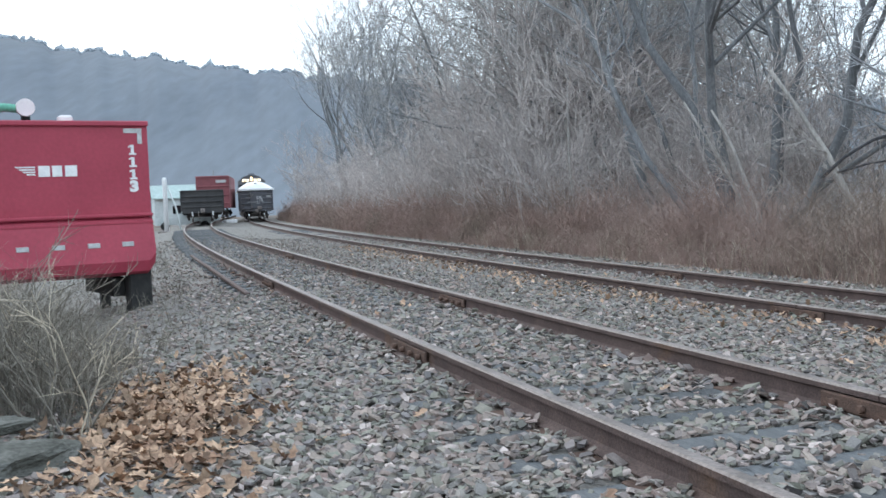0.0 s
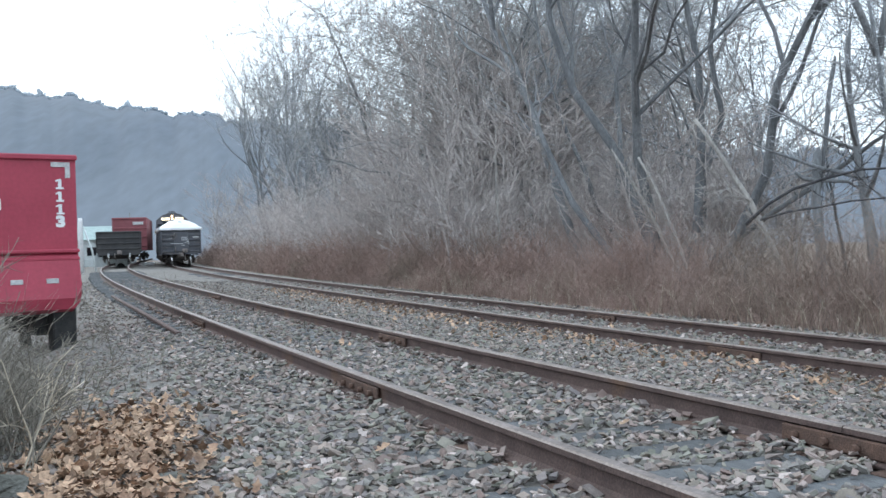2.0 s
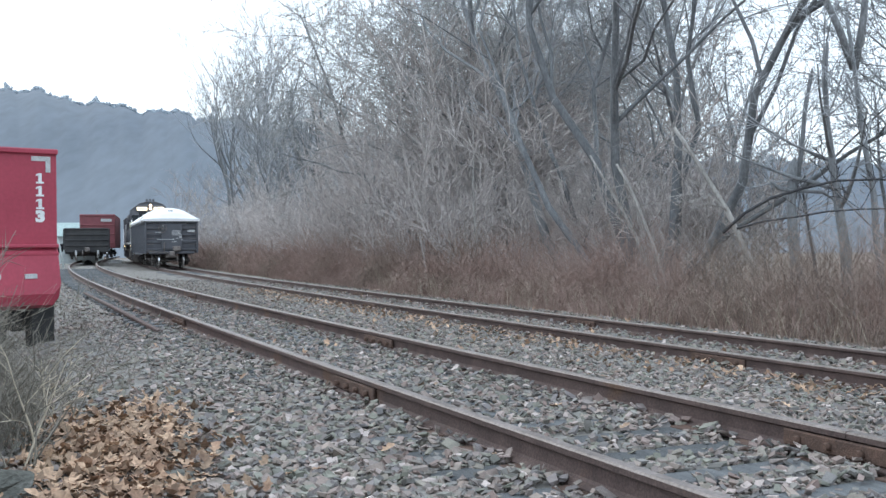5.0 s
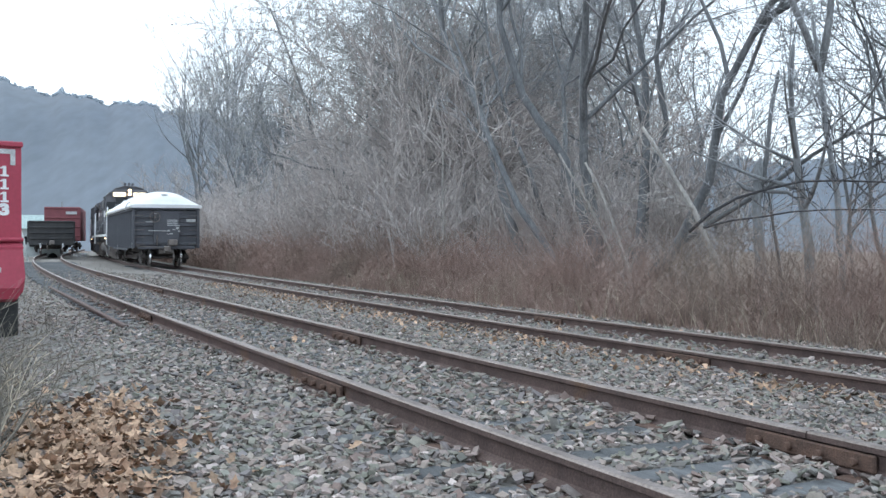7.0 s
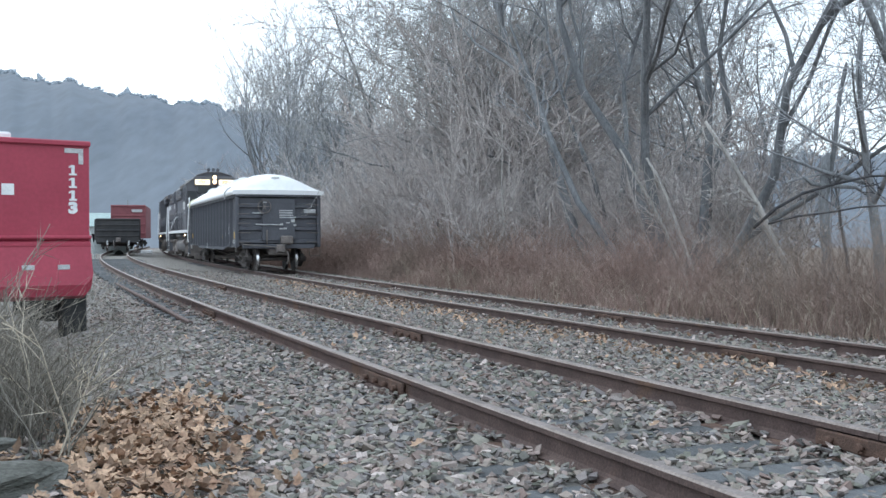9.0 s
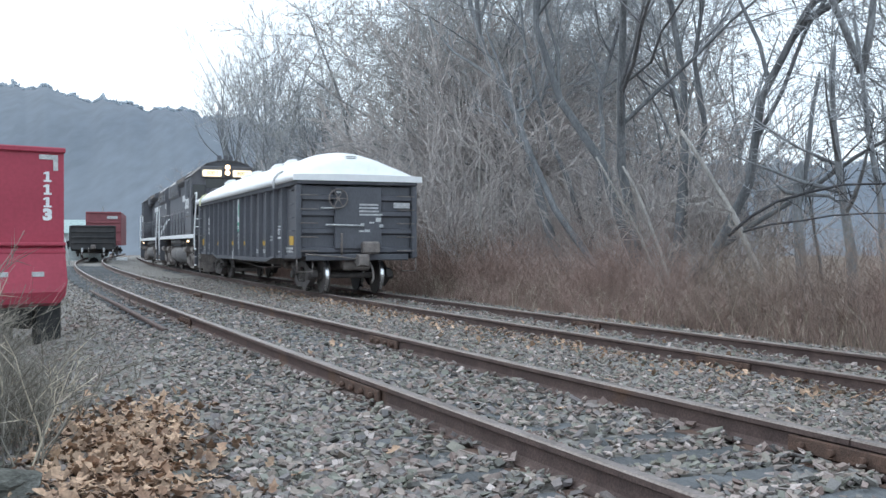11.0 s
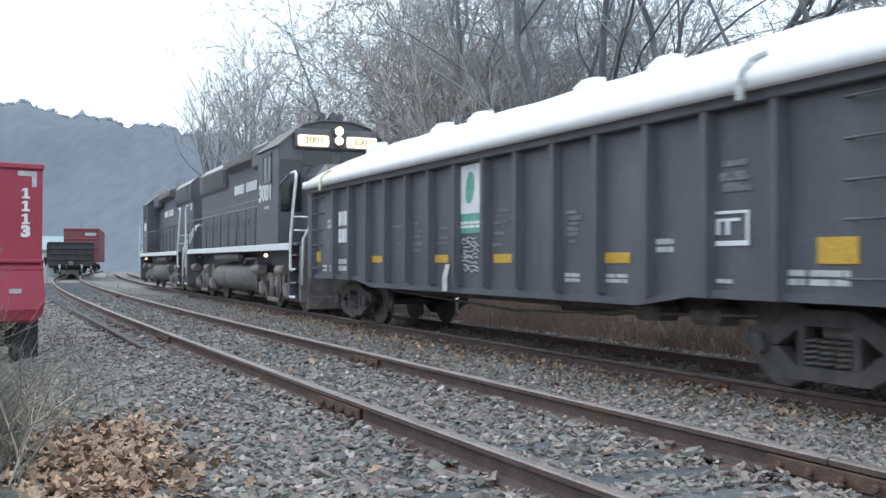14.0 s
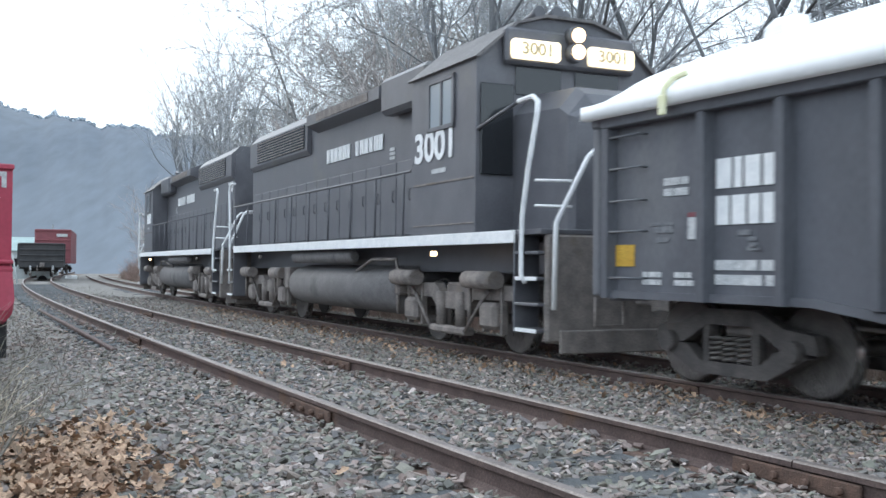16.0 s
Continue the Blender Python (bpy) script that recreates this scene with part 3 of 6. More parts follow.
def make_gondola():
    """Tall black gondola with outside posts and a white arched cover. x runs towards its leading end."""
    g = tagged(new("gondola_car"), "long black ribbed gondola freight car under a white arched tarpaulin, rolling", "freight car")
    E, W, Z0, Z1 = 8.10, 1.47, 0.98, 2.86
    for sgn in (-1, 1):
        y0, y1 = sorted((sgn * W, sgn * (W - 0.05)))
        low = [(-E, 0.96), (-5.2, 0.96), (-4.3, 0.84), (4.3, 0.84), (5.2, 0.96), (E, 0.96), (E, Z1), (-E, Z1)]
        part("side_wall", Build().loft([[(x, y0, z) for x, z in low], [(x, y1, z) for x, z in low]]), GONDOLA, g, "black steel side with dusty streaks")
    part("floor", Build().box(-E + 0.02, E - 0.02, -W + 0.05, W - 0.05, 0.95, 1.05), GONDOLA, g)
    for sgn in (-1, 1):
        y0, y1 = sorted((sgn * W, sgn * (W + 0.13)))
        part("top_chord", Build().box(-E, E, y0, y1, Z1 - 0.10, Z1 + 0.04), GONDOLA, g)
        sill = [(-E, 0.90), (-5.2, 0.90), (-4.3, 0.78), (4.3, 0.78), (5.2, 0.90), (E, 0.90), (E, 0.98), (5.2, 0.98), (4.3, 0.86), (-4.3, 0.86), (-5.2, 0.98), (-E, 0.98)]
        part("side_sill", Build().loft([[(x, sgn * (W + 0.004), z) for x, z in sill], [(x, sgn * (W + 0.06), z) for x, z in sill]]), GONDOLA, g)
    rib = Build()
    rib.loft([[(-0.085, 0, z), (-0.05, 0.12, z), (0.05, 0.12, z), (0.085, 0, z)] for z in (0.0, 1.86)])
    rib_me = rib.mesh("side_post", GONDOLA)
    n = 14
    for sgn in (-1, 1):
        for x in [-E + 0.07] + [-6.52 + 1.003 * k for k in range(14)] + [E - 0.07]:
            ob = new("side_post", rib_me)
            ob.parent = g
            ob.matrix_basis = pose(x, sgn * W, 0.90, 0, 0, 0 if sgn > 0 else 180)
    # ends
    for sgn in (-1, 1):
        part("end_wall", Build().box(*sorted((sgn * (E - 0.04), sgn * E)), -W - 0.09, W + 0.09, Z0, Z1 - 0.105), GONDOLA, g)
        for z in (1.12, 1.60, 2.05, 2.45):
            part("end_rib", Build().loft([[(sgn * (E + 0.003), y, z - 0.09), (sgn * (E + 0.10), y, z - 0.05), (sgn * (E + 0.10), y, z + 0.05), (sgn * (E + 0.003), y, z + 0.09)] for y in (-W + 0.02, W - 0.02)]), GONDOLA, g)
        for y in (-W - 0.06, W + 0.06):
            part("corner_post", Build().box(*sorted((sgn * (E + 0.003), sgn * (E + 0.13))), y - 0.07, y + 0.07, 0.92, Z1 - 0.09, 0.02), GONDOLA, g)
        part("end_cap", Build().box(*sorted((sgn * (E + 0.003), sgn * (E + 0.16))), -W - 0.13, W + 0.13, Z1 - 0.08, Z1 + 0.05, 0.02), GONDOLA, g)
        part("end_sill", Build().box(*sorted((sgn * (E + 0.003), sgn * (E + 0.16))), -W + 0.12, W - 0.12, 0.86, 1.02, 0.02), GONDOLA, g)
        part("end_panel", Build().box(*sorted((sgn * (E + 0.02), sgn * (E + 0.17))), -0.62, 0.62, 1.15, 2.72, 0.02), GONDOLA, g)
        for yy in (-1.28, 1.28):
            for z in (1.10, 1.45, 1.80, 2.15, 2.5):
                part("grab_iron", Build().tube([(sgn * (E + 0.11), yy - 0.22, z), (sgn * (E + 0.20), yy - 0.22, z), (sgn * (E + 0.20), yy + 0.22, z), (sgn * (E + 0.11), yy + 0.22, z)], 0.013, 6), GRIME, g)
        coupler(g, sgn * (E + 0.05), sgn)
        gear = Build()
        gear.box(*sorted((sgn * (E + 0.16), sgn * (E + 0.42))), 0.05, 0.5, 1.02, 1.34, 0.05)
        gear.tube([(sgn * (E + 0.2), -0.45, 1.55), (sgn * (E + 0.2), -0.45, 1.0)], 0.03, 8)
        gear.tube([(sgn * (E + 0.25), -1.4, 1.02), (sgn * (E + 0.3), -0.5, 0.95), (sgn * (E + 0.3), 0.15, 0.86)], 0.02, 8)
        part("brake_gear", gear, GRIME, g)
        part("center_sill", Build().box(*sorted((sgn * (E - 3), sgn * (E + 0.02))), -0.35, 0.35, 0.62, 0.95, 0.03), GRIME, g)
        for yy in (-1.38, 1.38):
            part("step", Build().tube([(sgn * (E + 0.08), yy - 0.2, 0.9), (sgn * (E + 0.09), yy - 0.2, 0.58), (sgn * (E + 0.09), yy + 0.2, 0.58), (sgn * (E + 0.08), yy + 0.2, 0.9)], 0.018, 6), GRIME, g)
    # marks on the leading end
    for k, reach in enumerate((0.62, 0.52, 0.50, 0.50)):
        part("marking", Build().box(E + 0.171, E + 0.176, 0.02, 0.02 + reach, 2.0 + 0.085 * k, 2.045 + 0.085 * k, 0.001), DULL_WHITE, g)
    for y0, y1, z0, z1 in ((0.28, 0.42, 1.80, 1.84), (0.46, 0.60, 1.84, 1.95), (0.55, 0.66, 1.70, 1.78), (0.02, 0.14, 1.58, 1.62), (0.16, 0.30, 1.58, 1.645), (-0.58, -0.46, 2.56, 2.61), (0.05, 0.15, 1.72, 1.80)):
        part("paint_patch", Build().box(E + 0.171, E + 0.175, y0, y1, z0, z1, 0.001), DULL_WHITE, g, "scuffed white paint patch")
    m2 = Build()
    m2.box(E + 0.105, E + 0.125, 0.96, 1.40, 2.20, 2.34, 0.002)
    part("label_plate", m2, DULL_WHITE, g, "white plate")
    part("grab_bar", Build().tube([(E + 0.17, -0.85, 1.76), (E + 0.24, -0.85, 1.76), (E + 0.24, 0.12, 1.74), (E + 0.17, 0.12, 1.74)], 0.022, 6), DULL_WHITE, g, "white grab bar")
    part("grab_bar", Build().tube([(E + 0.17, -0.98, 2.18), (E + 0.22, -0.98, 2.18), (E + 0.22, -0.55, 2.18), (E + 0.17, -0.55, 2.18)], 0.022, 6), DULL_WHITE, g, "white grab bar")
    hw = Build()
    hw.tube([(E + 0.24, -0.55 + 0.24 * math.cos(a), 2.42 + 0.24 * math.sin(a)) for a in np.linspace(0, 6.283, 21)], 0.018, 6, False)
    hw.tube([(E + 0.16, -0.55, 2.42), (E + 0.25, -0.55, 2.42)], 0.04, 8)
    for a in (0, 1.05, 2.09):
        hw.tube([(E + 0.24, -0.55 + 0.24 * math.cos(a), 2.42 + 0.24 * math.sin(a)), (E + 0.24, -0.55 - 0.24 * math.cos(a), 2.42 - 0.24 * math.sin(a))], 0.012, 6, False)
    part("brake_wheel", hw, GRIME, g)
    # cover
    b = Build()
    L = E + 0.22
    xs = [-L, -L + 0.02, -L + 0.22, -L + 0.36, -L + 0.52, -L + 0.8, -L + 1.2, -L + 1.7, -L + 2.4] + list(np.arange(-L + 3.4, L - 2.6, 0.59)) + [L - 2.2, L - 1.7, L - 1.2, L - 0.8, L - 0.52, L - 0.36, L - 0.22, L - 0.02, L]
    ys = np.linspace(-1, 1, 21)
    rng = random.Random(8)

    def cover_z(x, y):
        e = max(0.0, min((x + L), (L - x)) - 0.22)
        reach = 1.9 if x > 0 else 3.4
        lip = 0.35 if x > 0 else 0.72
        k = lip * min(1, e / 0.25) + (1 - lip) * (1 - (1 - min(1, e / reach)) ** 2)
        sag = 0.012 * math.sin((x + E) / (2 * E) * 14 * math.pi) * (1 - y * y) ** 0.5
        return 3.02 + (0.70 * k + 0.02) * max(0.0, 1 - abs(y) ** 2.2) + sag * k
    secs = []
    for x in xs:
        top_ = [(x, 1.70 * y, cover_z(x, y)) for y in ys]
        secs.append([(x, -1.71, 2.87)] + top_ + [(x, 1.71, 2.87)])
    b.loft(secs, smooth=True)
    cov = part("cover", b, TARP, g, "white arched tarpaulin cover")
    for x, y in ((7.2, 0.0),):
        part("vent", Build().box(x + 0.05, x + 0.40, y - 0.17, y + 0.17, 3.46, 3.61, 0.04), TARP, cov, "white vent flap with dark slots")
        for k in range(2):
            part("vent", Build().box(x + 0.395, x + 0.404, y - 0.13, y + 0.13, 3.50 + 0.045 * k, 3.515 + 0.045 * k, 0.002), TANK_GREY, cov, "dark slot")
    for x in (-6.25, -2.9, -1.35, 2.0, 3.7):
        q = Build()
        q.loft([[(x - 0.17, -0.75 + d, 3.40), (x + 0.17, -0.75 + d, 3.40), (x + 0.11, -0.75 + d, 3.40 + hh), (x - 0.11, -0.75 + d, 3.40 + hh)] for d, hh in ((-0.14, 0.22), (0.0, 0.34), (0.12, 0.36), (0.24, 0.36))])
        part("vent", q, TARP, cov)
    for x, mt in ((-6.9, YELLOW_STRAP), (6.25, DULL_WHITE)):
        st = Build()
        st.tube([(x + 0.12, -1.52, cover_z(x + 0.12, -0.894) + 0.03), (x + 0.02, -1.55, cover_z(x, -0.912) + 0.03), (x, -1.62, cover_z(x, -0.93) + 0.02), (x, -1.72, 3.02), (x, -1.735, 2.80)], 0.03, 6)
        st.box(x - 0.05, x + 0.05, -1.76, -1.715, 2.76, 2.96, 0.01)
        part("strap", st, mt, cov, "tie-down strap")
    # marks on the side that faces the yard (y < 0)
    y = -W - 0.006
    pl = part("panel_plate", Build().box(-0.47, 0.31, y - 0.006, y + 0.002, 1.99, 2.73, 0.003), WHITE, g, "white placard with a green foot")
    part("panel_foot", Build().box(-0.47, 0.31, y - 0.006, y + 0.002, 1.69, 1.988, 0.003), GREEN, pl)
    part("panel_mark", Build().loft([[(-0.10 + 0.15 * math.cos(a), yy, 2.38 + 0.24 * math.sin(a) + 0.05 * math.cos(a)) for a in np.linspace(0, 6.283, 19)[:-1]] for yy in (y - 0.013, y - 0.007)]), GREEN, pl, "green upright oval")
    part("foot_line", bars(Build(), -0.42, 0.26, 1.76, 1.88, y - 0.010, 2, 77, 2.2), WHITE, pl)
    for x in (-7.87, -4.11, -1.17, 0.96, 3.82, 7.19):
        w = 0.28 if abs(x) < 6 else 0.235
        part("reflector", Build().box(x - w, x + w, y - 0.006, y + 0.002, 1.245, 1.37 if abs(x) < 6 else 1.48, 0.003), YELLOW, g)
    st = Build()
    for k, (x0, x1, z0, z1, rows, gp) in enumerate(((-6.42, -5.58, 1.05, 1.33, 2, 1.3), (-7.17, -6.8, 1.95, 2.17, 2, 1.2), (-7.5, -7.2, 1.04, 1.20, 2, 1.3), (-7.0, -6.72, 1.04, 1.20, 2, 1.6),
                                                  (6.47, 6.81, 1.04, 1.20, 2, 1.1), (6.86, 7.33, 1.04, 1.20, 2, 1.1), (3.6, 4.04, 1.01, 1.13, 2, 1.1), (4.55, 4.9, 1.35, 1.52, 2, 1.2), (2.67, 3.01, 1.0, 1.13, 2, 1.2), (5.6, 5.85, 1.04, 1.10, 1, 1.5))):
        bars(st, x0, x1, z0, z1, y - 0.004, rows, 20 + k, gp)
    # the car's own marking, as plain strokes
    for z0, z1, widths in ((2.0, 2.29, (0.20, 0.10, 0.20, 0.22)), (1.65, 1.93, (0.17, 0.18, 0.14, 0.18))):
        xx = -6.40
        for wd in widths:
            mk = Build().box(xx, xx + wd, y - 0.010, y - 0.004, z0, z1, 0.002)
            part("mark_bar", mk, WHITE, g, "white painted block of the car's marking")
            xx += wd + 0.035
    tag = part("notice_tag", Build().box(-6.80, -6.66, y - 0.010, y - 0.004, 1.52, 1.74, 0.002), DULL_WHITE, g, "pale paper tag with a red head")
    part("tag_head", Build().box(-6.80, -6.66, y - 0.010, y - 0.004, 1.745, 1.79, 0.002), RED_FAR, tag)
    part("hanging_sheet", Build().loft([[(-0.97 + d, y - 0.012 - q, 1.22), (-0.80 + d, y - 0.012 - q, 1.22), (-0.76 + d, y - 0.085 - q, 1.0), (-0.72 + d, y - 0.095 - q, 0.80), (-0.90 + d, y - 0.095 - q, 0.80), (-0.93 + d, y - 0.085 - q, 1.0)] for d, q in ((0, 0), (0.002, 0.006))]), DULL_WHITE, g, "torn pale sheet hanging off the side")
    fr = Build()
    for q in ((5.47, 6.08, 1.735, 1.765), (5.47, 6.08, 1.42, 1.47), (5.47, 5.51, 1.47, 1.735), (6.04, 6.08, 1.47, 1.735), (5.60, 5.66, 1.53, 1.68), (5.74, 5.80, 1.53, 1.68), (5.60, 5.95, 1.66, 1.69)):
        fr.box(q[0], q[1], y - 0.010, y - 0.004, q[2], q[3], 0.002)
    part("notice_frame", fr, WHITE, g, "white outlined rectangle")
    tagged(part("stencil", st, DULL_WHITE, g, "worn white stencilled lines"), kind="stuff")
    # sprayed scrawl under the placard: looped strokes
    sc = Build()
    rs = random.Random(91)
    for k in range(9):
        zc, x0 = 1.60 - 0.058 * k, -0.40 + rs.uniform(0, 0.1)
        sc.tube([(x0 + 0.52 * q / 7, y - 0.006, zc + rs.uniform(-0.035, 0.035)) for q in range(8)], 0.011, 4)
    tagged(part("scrawl", sc, DULL_WHITE, g, "white sprayed scrawl"), kind="stuff")
    st = Build()
    for k, (x0, x1, z0, z1) in enumerate(((-6.15, -5.8, 1.40, 1.58), (-3.35, -2.85, 1.35, 2.26), (-2.38, -1.88, 1.4, 2.08), (-1.40, -0.9, 1.45, 1.92), (0.58, 1.05, 1.47, 1.95), (0.80, 1.22, 1.7, 2.0), (2.61, 3.09, 1.49, 1.92), (-7.4, -7.0, 1.5, 1.75), (5.6, 6.1, 1.95, 2.25))):
        for q in range(6):
            zc = z0 + (z1 - z0) * (q + 0.5) / 6
            if rs.random() < 0.8:
                xa = x0 + rs.uniform(0, 0.18)
                xb = xa + (x1 - xa) * rs.uniform(0.45, 1.0)
                st.box(xa, xb, y - 0.006, y - 0.003, zc - rs.uniform(0.008, 0.035), zc + rs.uniform(0.008, 0.035), 0.001)
    tagged(part("old_stencil", st, FADED, g, "faded grey patches of old lettering"), kind="stuff")
    for z in (1.12, 1.62, 1.95, 2.3, 2.65):
        for x in (-7.95, 7.35):
            part("grab_iron", Build().tube([(x, -W, z), (x, -W - 0.1, z), (x + 0.5, -W - 0.1, z), (x + 0.5, -W, z)], 0.013, 6), GONDOLA, g)
    # underneath
    u = Build()
    u.box(-5.5, 5.5, -0.35, 0.35, 0.62, 0.92, 0.03)
    for x in (3.4, 4.5):
        u.box(x - 0.25, x + 0.25, -0.8, -0.4, 0.55, 0.78, 0.06)
    u.tube([(-5.5, -0.7, 0.7), (0, -0.75, 0.52), (5.5, -0.7, 0.7)], 0.022, 6)
    u.tube([(-1.0, 0.8, 0.62), (0.4, 0.8, 0.62)], 0.2, 12)
    part("underframe", u, GRIME, g)
    for x in (-6.65, 6.65):
        freight_truck(g, x)
    return g


def make_locomotive(number, end_text, flip):
    """Black four-axle road locomotive. x runs towards its cab end."""
    g = tagged(new("locomotive"), "black diesel road locomotive with a white sill stripe, pushing the train", "locomotive")
    b = Build()
    b.box(-8.35, 8.35, -0.85, 0.85, 1.15, 1.60, 0.02)
    b.box(-8.40, 8.40, -1.50, 1.50, 1.66, 1.73, 0.01)
    part("frame", b, BLACK, g)
    for sgn in (-1, 1):
        part("sill_stripe", Build().box(-7.6, 7.75, *sorted((sgn * 1.50, sgn * 1.53)), 1.56, 1.725, 0.005), WHITE, g, "white reflective sill stripe")
    # long hood
    hood = [(-0.92, 1.73), (-0.92, 4.42), (-0.66, 4.64), (0.66, 4.64), (0.92, 4.42), (0.92, 1.73)]
    part("long_hood", Build().loft([[(x, y, z) for y, z in hood] for x in (-7.95, 4.28)]), BLACK, g)
    part("radiator_section", Build().loft([[(x, y, z) for y, z in ((-0.95, 3.75), (-1.02, 3.85), (-1.02, 4.48), (-0.76, 4.72), (0.76, 4.72), (1.02, 4.48), (1.02, 3.85), (0.95, 3.75))] for x in (-7.9, -2.8)]), BLACK, g)
    for sgn in (-1, 1):
        gr = part("radiator_grille", Build().box(-7.1, -3.0, *sorted((sgn * 1.022, sgn * 1.04)), 3.90, 4.44, 0.005), DARK_GLASS, g, "dark radiator intake grille")
        for k in range(8):
            part("slat", Build().box(-7.08, -3.02, *sorted((sgn * 1.035, sgn * 1.055)), 3.92 + k * 0.066, 3.945 + k * 0.066, 0.003), GRIME, gr)
        part("dynamic_brake_blister", Build().loft([[(x, sgn * yy, z) for yy, z in ((0.85, 4.14), (1.20, 4.30), (1.20, 4.52), (0.85, 4.66))] for x in (-2.3, -1.9, 1.8, 2.05)]), BLACK, g)
        part("blister_intake", Build().box(-1.6, 1.5, *sorted((sgn * 1.195, sgn * 1.215)), 4.33, 4.50, 0.01), GRIME, g)
        part("inertial_filter_hatch", Build().box(2.15, 4.20, *sorted((sgn * 0.9, sgn * 1.22)), 3.95, 4.62, 0.08), BLACK, g)
        for k in range(15):
            x = -7.7 + k * 0.77
            d = Build().box(x + 0.015, x + 0.755, *sorted((sgn * 0.915, sgn * 0.945)), 1.80, 3.12, 0.012)
            d.tube([(x + 0.66, sgn * 0.945, 2.4), (x + 0.66, sgn * 0.975, 2.42), (x + 0.66, sgn * 0.975, 2.58), (x + 0.66, sgn * 0.945, 2.6)], 0.012, 6)
            part("hood_door", d, BLACK, g)
    for x in (-7.0, -5.6, -4.2, -0.8, 0.8):
        part("roof_fan", Build().tube([(x, 0, 4.60), (x, 0, 4.80), (x, 0, 4.81)], [0.48, 0.48, 0.40], 20), GRIME, g)
    part("exhaust_stack", Build().box(-2.2, -1.5, -0.25, 0.25, 4.60, 4.85, 0.04), GRIME, g)
    # cab
    CF = 6.58
    cab = [(-1.50, 1.73), (-1.50, 4.22), (-0.88, 4.72), (-0.40, 4.86), (0.40, 4.86), (0.88, 4.72), (1.50, 4.22), (1.50, 1.73)]
    c = part("cab", Build().loft([[(x, y, z) for y, z in cab] for x in (4.29, CF)]), BLACK, g)
    roof = [(-1.56, 4.20), (-0.90, 4.76), (-0.40, 4.91), (0.40, 4.91), (0.90, 4.76), (1.56, 4.20), (1.505, 4.19), (0.88, 4.725), (0.4, 4.865), (-0.4, 4.865), (-0.88, 4.725), (-1.505, 4.19)]
    part("cab_roof", Build().loft([[(x, y, z) for y, z in roof] for x in (4.22, CF + 0.08)]), TANK_GREY, c, "dusty grey cab roof")
    for sgn in (-1, 1):
        fr = Build()
        for x0, x1, z0, z1 in ((4.95, 5.03, 3.30, 4.10), (5.82, 5.90, 3.30, 4.10), (4.95, 5.90, 4.03, 4.10), (4.95, 5.90, 3.30, 3.37), (5.42, 5.48, 3.36, 4.05)):
            fr.box(x0, x1, *sorted((sgn * 1.502, sgn * 1.535)), z0, z1, 0.006)
        w = part("side_window", fr, BLACK, c)
        part("pane", Build().box(5.01, 5.86, *sorted((sgn * 1.504, sgn * 1.512)), 3.35, 4.05, 0.002), SKY_GLASS, w, "side pane, sky reflection put into its pale colour")
        part("windshield", Build().box(CF + 0.003, CF + 0.022, *sorted((sgn * 0.12, sgn * 0.88)), 3.72, 4.12, 0.02), DARK_GLASS, c, "dark glass")
        part("cab_door", Build().box(CF + 0.003, CF + 0.04, *sorted((sgn * 0.92, sgn * 1.44)), 2.55, 3.85, 0.03), DARK_GLASS, c, "dark door with window")
        nb = part("number_board", Build().box(CF + 0.12, CF + 0.24, *sorted((sgn * 0.24, sgn * 1.04)), 4.20, 4.48, 0.07), NUMBER_LAMP, c, "lit number board")
        if number:
            lettering("board_digits", number, 0.17, BOARD_DIGIT, nb, pose(CF + 0.245, sgn * 0.64, 4.34, 90, 0, 90), "", 0.006, 1.1)
        part("seam", Build().box(4.4, CF - 0.05, *sorted((sgn * 1.502, sgn * 1.512)), 2.50, 2.53, 0.003), GRIME, c)
        part("seam", Build().box(4.4, CF - 0.05, *sorted((sgn * 1.502, sgn * 1.512)), 1.86, 1.88, 0.003), GRIME, c)
    part("light_housing", Build().box(CF + 0.003, CF + 0.14, -1.10, 1.10, 4.14, 4.66, 0.05), BLACK, c)
    for z in (4.36, 4.60):
        hl = part("headlight", Build().tube([(CF + 0.12, 0, z), (CF + 0.30, 0, z)], 0.14, 16), BLACK, c)
        part("lens", Build().tube([(CF + 0.295, 0, z), (CF + 0.31, 0, z), (CF + 0.315, 0, z)], [0.108, 0.108, 0.07], 16), LAMP, hl, "lit headlight lens")
    hn = Build()
    hn.box(5.5, 6.1, -0.35, 0.35, 4.88, 4.96, 0.02)
    for y, l in ((-0.25, 0.5), (0.0, 0.6), (0.25, 0.42)):
        hn.tube([(5.6, y, 5.02), (5.7 + l * 0.5, y, 5.06), (5.7 + l, y, 5.06)], [0.03, 0.045, 0.10], 10)
        hn.tube([(5.65, y, 4.90), (5.65, y, 5.04)], 0.03, 8)
    part("horn", hn, BLACK, c)
    # nose
    ns = lambda x, t: [(x, -0.88, 1.73), (x, -0.88, t - 0.30), (x, -0.62, t), (x, 0.62, t), (x, 0.88, t - 0.30), (x, 0.88, 1.73)]
    part("nose", Build().loft([ns(CF, 3.72), ns(7.8, 3.66), ns(8.02, 3.54), [(8.12, y * 0.93, min(z, 3.4)) for _, y, z in ns(0, 3.5)]]), BLACK, g)
    part("nose_door", Build().box(8.11, 8.15, -0.32, 0.32, 1.8, 3.2, 0.02), BLACK, g)
